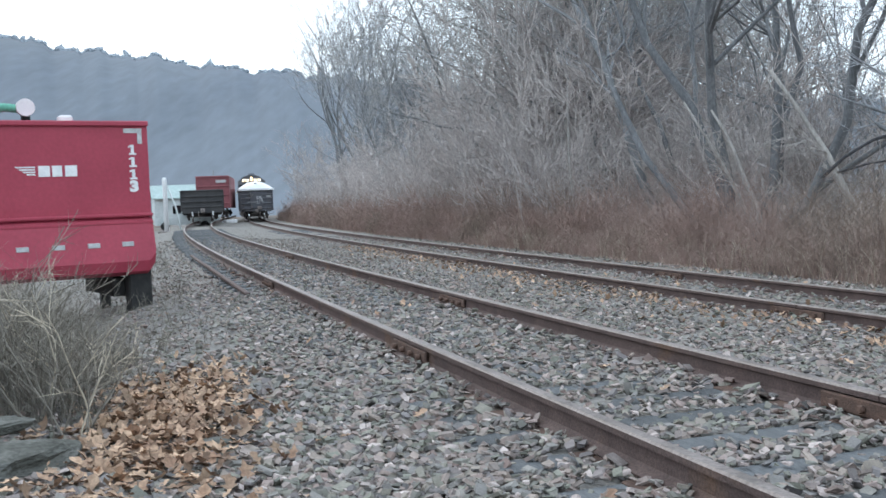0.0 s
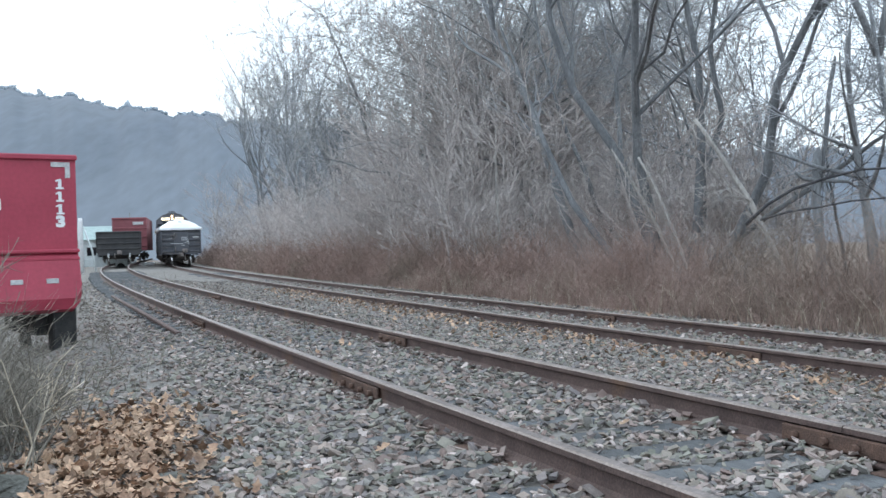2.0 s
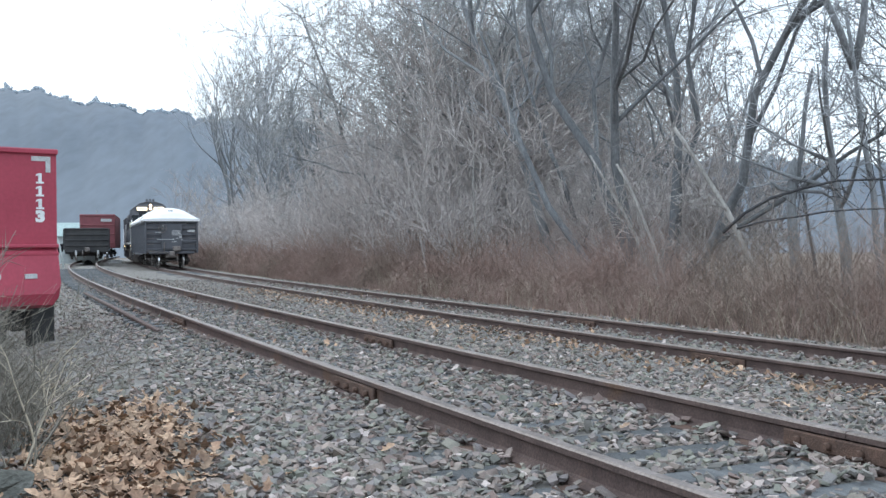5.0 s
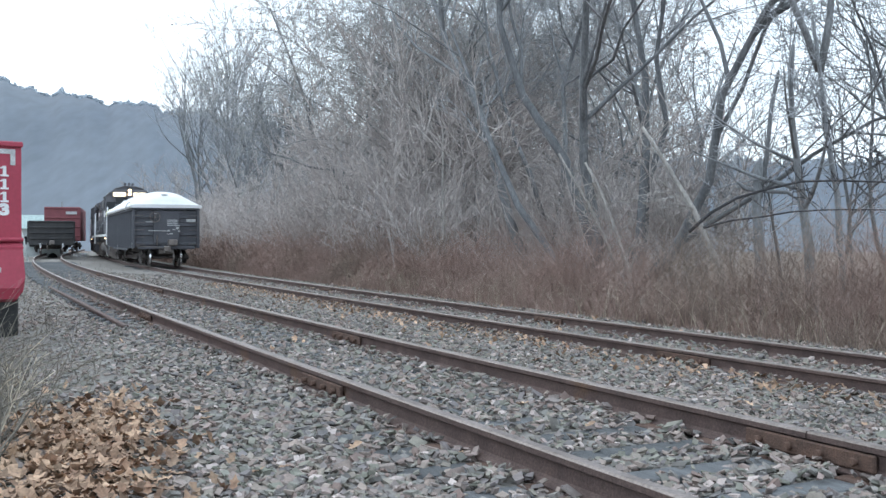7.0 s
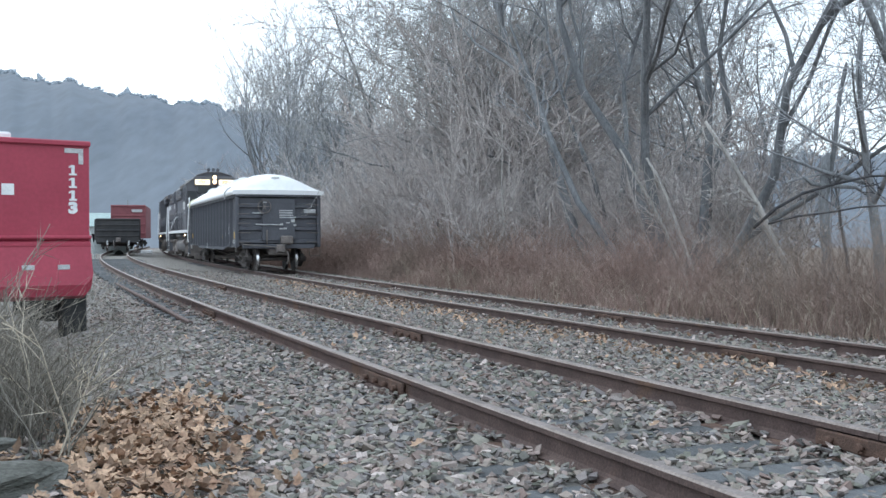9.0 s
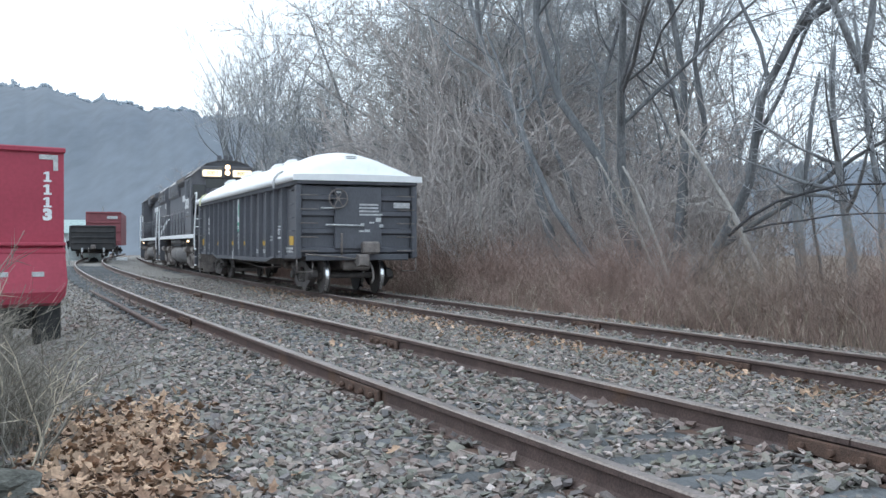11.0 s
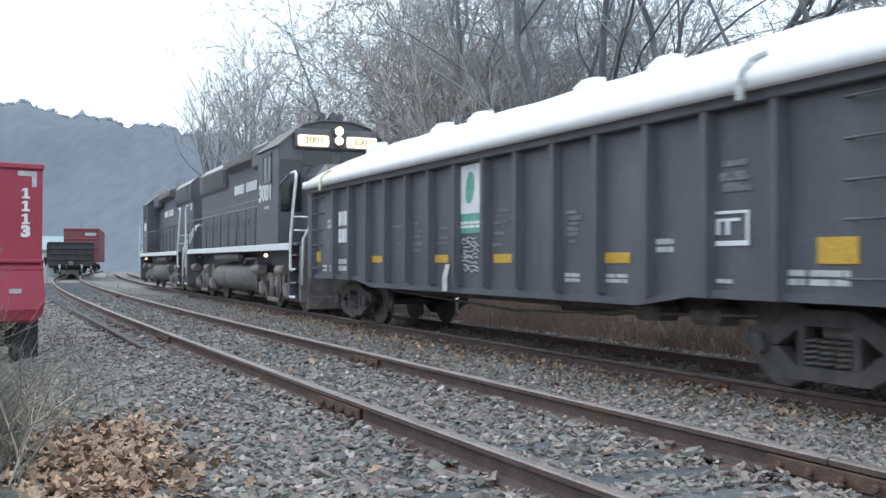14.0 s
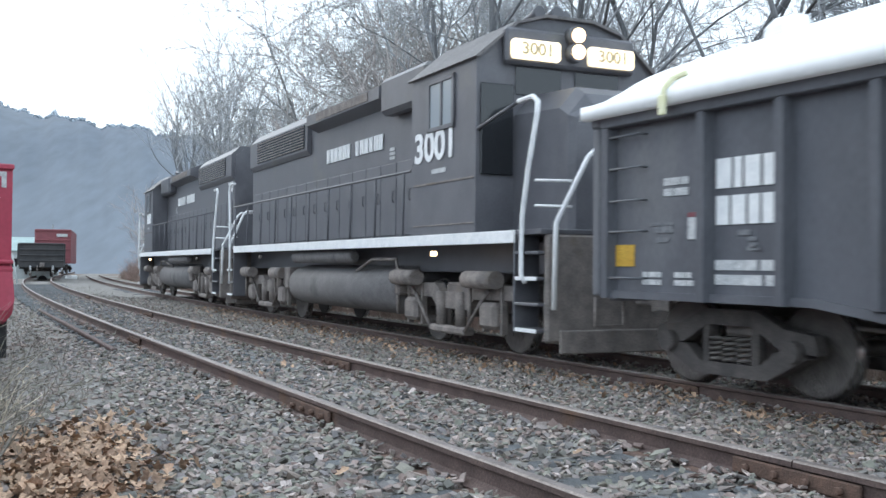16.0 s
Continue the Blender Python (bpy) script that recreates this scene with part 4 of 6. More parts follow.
    # pilots, steps and rails at both ends
    for e in (-1, 1):
        p = Build()
        p.box(*sorted((e * 8.32, e * 8.42)), -1.42, 1.42, 0.30, 1.66, 0.03)
        p.box(*sorted((e * 8.42, e * 8.47)), -1.25, 1.25, 0.16, 0.46, 0.015)
        part("pilot", p, GRIME, g)
        coupler(g, e * 8.4, e)
        for sgn in (-1, 1):
            s_ = Build()
            for k in range(4):
                s_.box(*sorted((e * 7.72, e * 8.32)), *sorted((sgn * (1.12 + 0.0 * k), sgn * 1.50)), 0.42 + 0.33 * k, 0.46 + 0.33 * k, 0.008)
            s_.box(*sorted((e * 7.68, e * 7.72)), *sorted((sgn * 1.12, sgn * 1.50)), 0.40, 1.66, 0.01)
            st = part("steps", s_, BLACK, g)
            for z in (0.44, 1.10):
                part("step_edge", Build().box(*sorted((e * 7.76, e * 8.30)), *sorted((sgn * 1.50, sgn * 1.515)), z - 0.025, z + 0.025, 0.004), WHITE, st, "white step edge")
            part("handrail", Build().tube([(e * 8.04, sgn * 1.52, 1.05), (e * 7.95, sgn * 1.53, 1.15), (e * 7.97, sgn * 1.53, 1.9), (e * 8.08, sgn * 1.51, 2.5), (e * 8.26, sgn * 1.49, 3.18), (e * 8.26, sgn * 1.48, 3.34), (e * 8.12, sgn * 1.47, 3.42), (e * 7.75, sgn * 1.47, 3.41)], 0.034, 8), WHITE, g, "white grab rail")
            if e > 0:
                part("handrail", Build().tube([(7.75, sgn * 1.47, 3.41), (6.52, sgn * 1.47, 3.18)], 0.026, 8), BLACK, g)
            fr = Build().tube([(e * 8.55, sgn * 1.40, 0.72), (e * 8.56, sgn * 1.38, 1.80), (e * 8.68, sgn * 1.0, 2.62), (e * 8.70, sgn * 0.90, 2.72), (e * 8.70, sgn * 0.55, 2.74)], 0.034, 8)
            for z in (2.34, 2.02):
                fr.tube([(e * 8.27, sgn * 1.52, z), (e * 8.60, sgn * 1.18, z - 0.02)], 0.018, 6)
            part("handrail", fr, WHITE, g, "white end rail")
            part("step_light", Build().tube([(e * 5.1, sgn * 1.42, 1.44), (e * 5.1, sgn * 1.50, 1.44)], 0.04, 10), LAMP if e > 0 else GRIME, g)
    # walkway rails
    for sgn in (-1, 1):
        part("handrail", Build().tube([(-7.9, sgn * 1.47, 2.78), (4.2, sgn * 1.47, 2.78), (4.4, sgn * 1.49, 2.9)], 0.022, 6), BLACK, g)
        for k in range(10):
            x = -7.6 + k * 1.28
            part("stanchion", Build().tube([(x, sgn * 1.485, 1.60), (x, sgn * 1.47, 2.78)], 0.022, 6), BLACK, g)
    # tanks and underside
    tk = [(1.36 * math.copysign(abs(math.sin(a)) ** 0.55, math.sin(a)), 0.82 - 0.47 * math.copysign(abs(math.cos(a)) ** 0.75, math.cos(a))) for a in np.linspace(0, 2 * math.pi, 29)[:-1]]
    part("fuel_tank", Build().loft([[(x, y * k, 0.82 + (z - 0.82) * k) for y, z in tk] for x, k in ((-3.0, 0.94), (-2.95, 1.0), (3.15, 1.0), (3.2, 0.94))], smooth=True), TANK_GREY, g, "dusty grey fuel tank")
    for sgn in (-1, 1):
        part("air_reservoir", Build().tube([(-2.75, sgn * 1.28, 1.42), (-2.65, sgn * 1.28, 1.42), (1.0, sgn * 1.28, 1.42), (1.1, sgn * 1.28, 1.42)], [0.08, 0.13, 0.13, 0.08], 14), TANK_GREY, g)
        part("pipe", Build().tube([(1.0, sgn * 1.2, 1.15), (2.2, sgn * 1.35, 1.36), (3.2, sgn * 1.3, 1.36), (3.4, sgn * 1.3, 0.9)], 0.03, 6), GRIME, g)
        part("valve_box", Build().box(3.25, 3.42, *sorted((sgn * 1.0, sgn * 1.35)), 0.75, 1.2, 0.04), GRIME, g)
        part("valve_box", Build().box(-3.4, -3.05, *sorted((sgn * 1.0, sgn * 1.35)), 0.7, 1.2, 0.04), GRIME, g)
    for x in (-5.2, 5.2):
        b = Build()
        for sgn in (-1, 1):
            y = sgn * 1.12
            prof = [(-2.05, 0.78), (-2.0, 0.98), (-0.6, 0.98), (-0.45, 0.86), (0.45, 0.86), (0.6, 0.98), (2.0, 0.98), (2.05, 0.78), (0.75, 0.76), (0.55, 0.60), (-0.55, 0.60), (-0.75, 0.76)]
            b.loft([[(px, y - 0.07, pz) for px, pz in prof], [(px, y + 0.07, pz) for px, pz in prof]])
            for wx in (-1.37, 1.37):
                b.box(wx - 0.24, wx + 0.24, *sorted((y - sgn * 0.02, y + sgn * 0.2)), 0.36, 0.74, 0.06)
                b.box(wx - 0.30, wx - 0.24, *sorted((y, y + sgn * 0.1)), 0.30, 0.98, 0.01)
                b.box(wx + 0.24, wx + 0.30, *sorted((y, y + sgn * 0.1)), 0.30, 0.98, 0.01)
                b.tube([(wx - 0.55, y + sgn * 0.22, 1.06), (wx + 0.35, y + sgn * 0.22, 1.06)], 0.13, 12)
                b.tube([(wx - 0.62, y + sgn * 0.14, 0.98), (wx - 0.62, y + sgn * 0.14, 0.42)], 0.035, 6)
            for px in (-0.34, 0.34):
                b.tube([(px, y + sgn * 0.08, 0.34), (px, y + sgn * 0.08, 0.86)], 0.09, 10)
            b.box(-0.62, 0.62, *sorted((y - sgn * 0.02, y + sgn * 0.18)), 0.22, 0.34, 0.03)
            b.tube([(-0.62, y + sgn * 0.15, 0.28), (-1.0, y + sgn * 0.15, 0.62), (-1.37, y + sgn * 0.15, 0.92)], 0.03, 6)
            b.tube([(0.62, y + sgn * 0.15, 0.28), (1.0, y + sgn * 0.15, 0.62), (1.37, y + sgn * 0.15, 0.92)], 0.03, 6)
        b.box(-0.4, 0.4, -1.1, 1.1, 0.6, 1.0, 0.04)
        t = part("truck", b, GRIME, g, "dusty locomotive truck frame")
        t.matrix_basis = pose(x, 0, 0)
        for wx in (-1.37, 1.37):
            WHEELS.append((wheelset(0.51, t, wx, 0.51), wx, 0.51, -1 if flip else 1))
    # lettering
    for sgn in (-1, 1):
        m = pose(5.20, sgn * 1.512, 3.07, 90, 0, 0 if sgn < 0 else 180)
        if number:
            lettering("road_number", number, 0.44, WHITE, g, m, "white road number", 0.018, 1.22)
        else:
            for k in range(4):
                part("road_number", Build().box(4.74 + 0.27 * k, 4.94 + 0.27 * k, *sorted((sgn * 1.502, sgn * 1.510)), 2.88, 3.28, 0.002), WHITE, g, "white number bar")
        part("builder_mark", Build().box(5.1, 5.6, *sorted((sgn * 1.502, sgn * 1.508)), 2.66, 2.73, 0.002), DULL_WHITE, g)
        nm = Build()
        rng = random.Random(3)
        x = -1.62
        for k in range(13):
            if k != 6:
                wd = rng.uniform(0.15, 0.21)
                nm.box(x, x + wd * 0.42, *sorted((sgn * 0.925, sgn * 0.952)), 3.43, 3.72, 0.003)
                nm.box(x + wd * 0.6, x + wd, *sorted((sgn * 0.925, sgn * 0.952)), 3.43, 3.72, 0.003)
                nm.box(x, x + wd, *sorted((sgn * 0.925, sgn * 0.951)), 3.55, 3.60, 0.003)
            x += 0.255
            if k in (6, 12):
                part("name_marking", nm, WHITE, g, "row of plain white bars")
                nm = Build()
        part("notice", bars(Build(), 1.95, 2.2, 3.18, 3.42, sgn * 0.925, 3, 9, 1.2, thick=sgn * 0.006), DULL_WHITE, g)
        if end_text:
            lettering("end_number", end_text, 0.30, WHITE, g, pose(-7.5, sgn * 0.95, 3.52, 90, 0, 0 if sgn < 0 else 180), "white road number", 0.01)
    return g


# ---- trees ----
def grow(rng, trunk, crown, start, way, length, radius, level, top, kink=0.25, lift=0.12, kids=(5, 5, 4), spread=(35, 65), twig=0.011):
    """One limb and all that grows from it. Thick limbs go into trunk, the rest into crown."""
    n = (7, 6, 4, 2, 1)[level]
    sides = (7, 5, 4, 3, 3)[level]
    pts, rs = [Vector(start)], [radius]
    d = Vector(way).normalized()
    for i in range(n):
        d = (d + Vector((rng.gauss(0, 1), rng.gauss(0, 1), rng.gauss(0, 0.6))) * kink * 0.5 + Vector((0, 0, lift))).normalized()
        pts.append(pts[-1] + d * (length / n))
        rs.append(max(radius * (1 - 0.78 * (i + 1) / n), twig * (1.0 if level >= top else 1.4)))
    if level >= top:
        a = d.orthogonal().normalized()
        b = d.cross(a)
        o = len(crown.v)
        r = max(rs[-1], twig) * 1.5
        crown.v.extend(tuple(pts[0] + (a * math.cos(q) + b * math.sin(q)) * r) for q in (0.0, 2.094, 4.189))
        crown.v.append(tuple(pts[-1]))
        for k in range(3):
            crown.face([o + k, o + (k + 1) % 3, o + 3])
        return
    (trunk if level <= 1 else crown).tube(pts, rs, sides, level == 0)
    m = kids[min(level, len(kids) - 1)]
    m = max(2, int(m * rng.uniform(0.75, 1.3)))
    for k in range(m):
        t = rng.uniform(0.28 if level else 0.35, 1.0)
        i = min(int(t * n), n - 1)
        p = pts[i].lerp(pts[i + 1], t * n - i)
        base = (pts[i + 1] - pts[i]).normalized()
        side = base.orthogonal()
        side.rotate(Matrix.Rotation(rng.uniform(0, 6.283), 3, base))
        a = radians(rng.uniform(*spread))
        dd = base * math.cos(a) + side * math.sin(a)
        grow(rng, trunk, crown, p, dd, length * rng.uniform(0.38, 0.62) * (1.15 - 0.45 * t), rs[i] * rng.uniform(0.45, 0.7), level + 1, top, kink, lift * 0.8, kids, spread, twig)


def tree_thing(name, stems, seed, label, top=4, kids=(9, 7, 6, 4), kink=0.3, lift=0.1, spread=(25, 55), twig=0.0065, bark=None, twigs=None):
    """stems: (offset, direction, length, radius) of each trunk."""
    rng = random.Random(seed)
    tr, cr = Build(), Build()
    for off, way, l, r in stems:
        grow(rng, tr, cr, off, way, l, r, 0, top, kink, lift, kids, spread, twig)
    ob = tagged(new(name), label, "tree")
    part("trunk", tr, bark or BARK, ob)
    part("crown", cr, twigs or TWIGS, ob)
    return ob


def thicket_thing(seed, n, h, twig=0.009):
    rng = random.Random(seed)
    ob = tagged(new("thicket"), "leafless grey-brown thicket of thin saplings behind the tracks", "shrub", "thickets along the track")
    for k in range(n):
        b = Build()
        a, r = rng.uniform(0, 6.283), rng.uniform(0, 1.6)
        lean = rng.uniform(0, 0.45)
        b2 = rng.uniform(0, 6.283)
        grow(rng, b, b, (r * math.cos(a), r * math.sin(a), -0.2), (lean * math.cos(b2), lean * math.sin(b2), 1), h * rng.uniform(0.5, 1.0), rng.uniform(0.012, 0.03), 1, 3, 0.35, 0.08, (5, 7, 7), (20, 55), twig)
        part("stem", b, THICKET, ob)
    return ob


def ground_z(x, y):
    return float(ground_height(np.array([x]), np.array([y]))[0])


def polar(az, d):
    """A place at a bearing (degrees right of the y axis) and distance."""
    return d * math.sin(radians(az)), d * math.cos(radians(az))


def make_trees():
    rng = random.Random(21)
    big = [tree_thing("tree", [((-0.5, 0, -0.3), (-0.42, 0.1, 1), 14, 0.19), ((0.2, 0.2, -0.3), (-0.12, 0.1, 1), 15, 0.21), ((0.6, -0.1, -0.3), (0.26, -0.1, 1), 15, 0.19), ((0.9, 0.3, -0.3), (0.62, 0.2, 1), 12, 0.14)], 31,
                      "large leafless multi-stemmed tree with grey bark behind the brush"),
           tree_thing("tree", [((0, 0, -0.3), (0.14, 0, 1), 15, 0.19), ((0.5, 0.3, -0.3), (-0.30, 0.2, 1), 13, 0.15)], 32, "large leafless tree with forked grey trunk", kids=(10, 8, 6, 4)),
           tree_thing("tree", [((0, 0, -0.3), (-0.2, 0, 1), 14, 0.17), ((0.4, 0.4, -0.3), (0.35, 0.1, 1), 13, 0.15), ((-0.4, 0.1, -0.3), (-0.5, 0.1, 1), 10, 0.11)], 33, "leafless grey tree with spreading limbs", kids=(9, 7, 6, 4))]
    dense = [tree_thing("tree", [((-0.6, 0, -0.3), (-0.30, 0.1, 1), 14, 0.13), ((0.3, 0.3, -0.3), (0.05, -0.1, 1), 16, 0.15), ((0.8, -0.2, -0.3), (0.34, 0.1, 1), 14, 0.13)], 61,
                        "broad leafless tree in a haze of fine grey-brown twigs", kids=(10, 9, 7, 5), kink=0.52, lift=0.06, spread=(24, 62), twig=0.0075, twigs=DENSE_TWIGS),
             tree_thing("tree", [((0, 0, -0.3), (-0.12, 0, 1), 16, 0.15), ((0.5, 0.4, -0.3), (0.22, 0.2, 1), 14, 0.13), ((-0.6, 0.2, -0.3), (-0.42, -0.1, 1), 12, 0.13)], 62,
                        "broad leafless tree in a haze of fine grey-brown twigs", kids=(10, 9, 7, 5), kink=0.52, lift=0.06, spread=(24, 62), twig=0.0075, twigs=DENSE_TWIGS)]
    main = tree_thing("tree", [((-0.4, 0, -0.3), (-0.50, 0.1, 1), 12, 0.12), ((-0.2, 0.2, -0.3), (-0.28, 0.0, 1), 14, 0.15), ((0, 0.3, -0.3), (-0.10, 0.1, 1), 15, 0.16), ((0.2, -0.1, -0.3), (0.08, 0.0, 1), 15, 0.14), ((0.4, 0.1, -0.3), (0.26, -0.1, 1), 15, 0.15), ((0.6, 0.0, -0.3), (0.46, 0.1, 1), 13, 0.12), ((0.8, 0.2, -0.3), (0.72, 0.0, 1), 11, 0.09)], 63,
                      "large leafless tree fanning out in many grey stems above the brush", kids=(8, 7, 5, 3), lift=0.05, kink=0.44, spread=(15, 44))
    single = tree_thing("tree", [((0, 0, -0.3), (-0.13, 0, 1), 16, 0.17), ((0.15, 0.1, 1.4), (0.20, 0, 1), 12, 0.10), ((-0.1, 0.1, 2.2), (-0.36, 0, 1), 10, 0.08)], 64, "leafless grey tree whose leaning trunk forks low down", kids=(9, 7, 6, 4), kink=0.42, spread=(16, 46))
    forked = tree_thing("tree", [((0, 0, -0.3), (0.02, 0, 1), 6.3, 0.15), ((0.12, 0.0, 5.4), (-0.42, 0.05, 1), 6.5, 0.09), ((0.14, 0.0, 5.4), (0.16, 0.1, 1), 7.5, 0.09)], 65, "pale-trunked leafless tree that forks high up", kids=(5, 6, 5, 4), kink=0.16, lift=0.08, spread=(30, 65), twig=0.006)
    tall = [tree_thing("tree", [((0, 0, -0.3), (0.03 * k, 0.02, 1), 20, 0.26), ((0.9, 0.3, -0.3), (0.07, 0, 1), 17, 0.20)], 40 + k, "tall slender leafless tree beside the line, twigs paled for haze", kids=(11, 7, 6), top=3, kink=0.34, spread=(20, 46), lift=0.16, twig=0.009, twigs=HAZE_TWIGS) for k in (1, 2, 3)]
    shrubs = [thicket_thing(50 + k, 13, (4.2, 5.4, 6.8)[k]) for k in range(3)]
    used = set()

    def put(ob, x, y, turn, size):
        m = pose(x, y, ground_z(x, y), 0, 0, turn)
        if ob not in used:
            used.add(ob)
            ob.matrix_basis = m
            ob.scale = (size,) * 3
            return ob
        o = copy_thing(ob, m)
        o.scale = (size,) * 3
        return o
    # bearing, distance, which, turn, size
    for ob, az, d, turn, size in ((main, 16.3, 27, 0, 1.0), (single, 13.3, 31, 0, 1.0), (forked, 27.4, 24, 0, 1.0)):
        put(ob, *polar(az, d), turn, size)
    for az, d, k, turn, size in ((6.5, 46, 0, 0, 1.0), (9.0, 42, 1, 40, 0.98), (11.6, 40, 0, 160, 0.95), (8.0, 57, 1, 200, 1.1), (13.0, 50, 1, 310, 1.0)):
        put(dense[k], *polar(az, d), turn, size)
    for az, d, k, turn, size in ((20.4, 38, 2, 10, 0.8), (32.5, 31, 2, 20, 0.8), (37.0, 34, 0, 120, 0.9), (40.0, 30, 1, 140, 0.9)):
        x, y = polar(az, d)
        put(big[k], x, y, turn, size)
    for i in range(16):
        s = rng.uniform(66, 128)
        x, y = far_at(s, rng.uniform(7.5, 26))
        if math.degrees(math.atan2(x, y)) < -5.2:
            continue
        put(tall[i % 3], float(x), float(y), rng.uniform(0, 360), min(0.85, math.hypot(x, y) * 0.0072 * rng.uniform(0.85, 1.05)))
    for az, d in ((-2.0, 95), (-3.4, 103), (-4.6, 110), (-5.6, 104), (-1.0, 88), (-5.0, 118), (-2.8, 112), (-3.9, 90), (-0.2, 92)):
        x, y = polar(az, d)
        put(tall[int(d) % 3], x, y, d * 37, d * 0.0093 * rng.uniform(0.9, 1.1))
    for i in range(22):
        x, y = far_at(rng.uniform(70, 124), rng.uniform(6, 20))
        if math.degrees(math.atan2(x, y)) > -8.6:
            put(shrubs[1 + i % 2], float(x), float(y), rng.uniform(0, 360), rng.uniform(0.95, 1.3))
    for az, d, turn, size in ((21.4, 33, 50, 0.26), (23.4, 30, 110, 0.24), (25.8, 31, 200, 0.25), (28.8, 30, 320, 0.30)):
        put(tall[int(d) % 3], *polar(az, d), turn, size)
    for i in range(15):
        x, y = far_at(rng.uniform(34, 60), rng.uniform(10, 20))
        put(shrubs[1 + i % 2], float(x), float(y), rng.uniform(0, 360), rng.uniform(1.15, 1.6))
    for i in range(9):
        x, y = polar(4.6 + 7.6 * ((i * 0.618) % 1), rng.uniform(37, 45))
        put(shrubs[2], x, y, rng.uniform(0, 360), rng.uniform(1.2, 1.55))
    for i in range(10):
        x, y = polar(11.5 + 10.5 * ((i * 0.618) % 1), rng.uniform(28, 37))
        put(shrubs[i % 2], x, y, rng.uniform(0, 360), rng.uniform(0.8, 1.05))
    for i in range(68):
        s = 8 + 112 * (i / 68.0) ** 1.25
        w = rng.uniform(4.8, 9.5) if i % 3 else rng.uniform(9, 18)
        if s < 26:
            w += 2.0
        x, y = far_at(s, w)
        if math.degrees(math.atan2(x, y)) > 21.5:
            continue
        k = 0 if s < 22 else rng.choice((0, 1, 2)) if s < 40 else rng.choice((1, 2))
        put(shrubs[k], float(x), float(y), rng.uniform(0, 360), rng.uniform(0.7, 1.0) * (0.55 if s < 22 else 1.0 if s < 60 else 0.75))
    # broken trunk, pale leaning limbs
    x, y = polar(24.6, 24)
    b = Build()
    b.tube([(0, 0, -0.3), (0.05, 0, 1.2), (0.0, 0.1, 2.4), (0.06, 0.1, 3.35), (0.10, 0.1, 3.5)], [0.15, 0.125, 0.11, 0.10, 0.02], 8)
    b.tube([(0.08, 0.1, 2.6), (0.25, 0.1, 3.6), (0.36, 0.1, 4.7), (0.50, 0.1, 5.35), (0.52, 0.1, 5.5)], [0.06, 0.055, 0.05, 0.045, 0.02], 7)
    b.tube([(0.0, 0.0, 2.75), (-0.3, 0.0, 2.8), (-0.5, 0.0, 2.95)], [0.05, 0.05, 0.03], 6)
    b.tube([(0.1, 0.0, 2.75), (0.7, 0.0, 2.72), (0.95, 0.0, 2.55)], [0.05, 0.04, 0.02], 6)
    sn = tagged(new("dead_tree"), "broken grey dead trunk without branches", "tree")
    part("trunk", b, BARK, sn)
    sn.matrix_basis = pose(x, y, ground_z(x, y))
    for az, d, base, mid, tip, r in ((20.9, 23.0, (1.0, 0, -0.3), (0.5, 0, 2.0), (-0.95, 0.2, 4.1), 0.075), (16.8, 24.0, (0.8, 0, -0.3), (0.2, 0, 1.6), (-0.6, 0.1, 3.4), 0.055), (15.6, 24.5, (1.2, 0, -0.3), (0.5, 0, 1.4), (-0.7, 0.1, 3.6), 0.05),
                                     (26.3, 22.0, (-2.0, 0, 1.8), (-0.6, 0, 3.3), (2.6, 0.2, 2.6), 0.03), (26.6, 21.5, (-1.9, 0.3, 1.9), (0.2, 0.2, 2.3), (2.4, 0.2, 2.2), 0.02), (28.5, 23.0, (0.2, 0, -0.3), (0.1, 0, 3.0), (-0.5, 0.2, 6.4), 0.07)):
        x, y = polar(az, d)
        q = Build()
        pts = []
        for t in np.linspace(0, 1, 8):
            p = Vector(base) * (1 - t) ** 2 + Vector(mid) * 2 * t * (1 - t) + Vector(tip) * t * t
            pts.append(p + Vector((rng.uniform(-0.05, 0.05), rng.uniform(-0.05, 0.05), rng.uniform(-0.04, 0.04))))
        q.tube(pts, [r * (1.25 - 0.75 * t) for t in np.linspace(0, 1, 8)], 7)
        for k in range(6):
            i = rng.randrange(2, 7)
            grow(rng, q, q, pts[i], (rng.uniform(-1, 1), rng.uniform(-1, 1), rng.uniform(0, 1)), rng.uniform(0.6, 1.6), r * 0.3, 2, 4, 0.3, 0.05, (4, 4, 4), (25, 60), 0.007)
        ob = tagged(new("leaning_limb"), "pale bare limb leaning among the trees" if az < 26 else "dark bare limb arching low among the trees" if az < 28 else "tall thin grey limb standing among the trees", "branch")
        part("limb", q, PALE_BARK if az < 26 else DARK_BARK if az < 28 else BARK, ob)
        ob.matrix_basis = pose(x, y, ground_z(x, y), 0, 0, -az)
    q = Build()
    q.tube([(0, 0, -0.3), (-0.05, 0, 1.5), (-0.12, 0, 3.2), (-0.1, 0, 5.0)], [0.04, 0.036, 0.03, 0.012], 7)
    ob = tagged(new("sapling"), "thin pale straight sapling behind the brush", "tree")
    part("trunk", q, PALE_BARK, ob)
    ob.matrix_basis = pose(*polar(7.6, 30), -0.5)


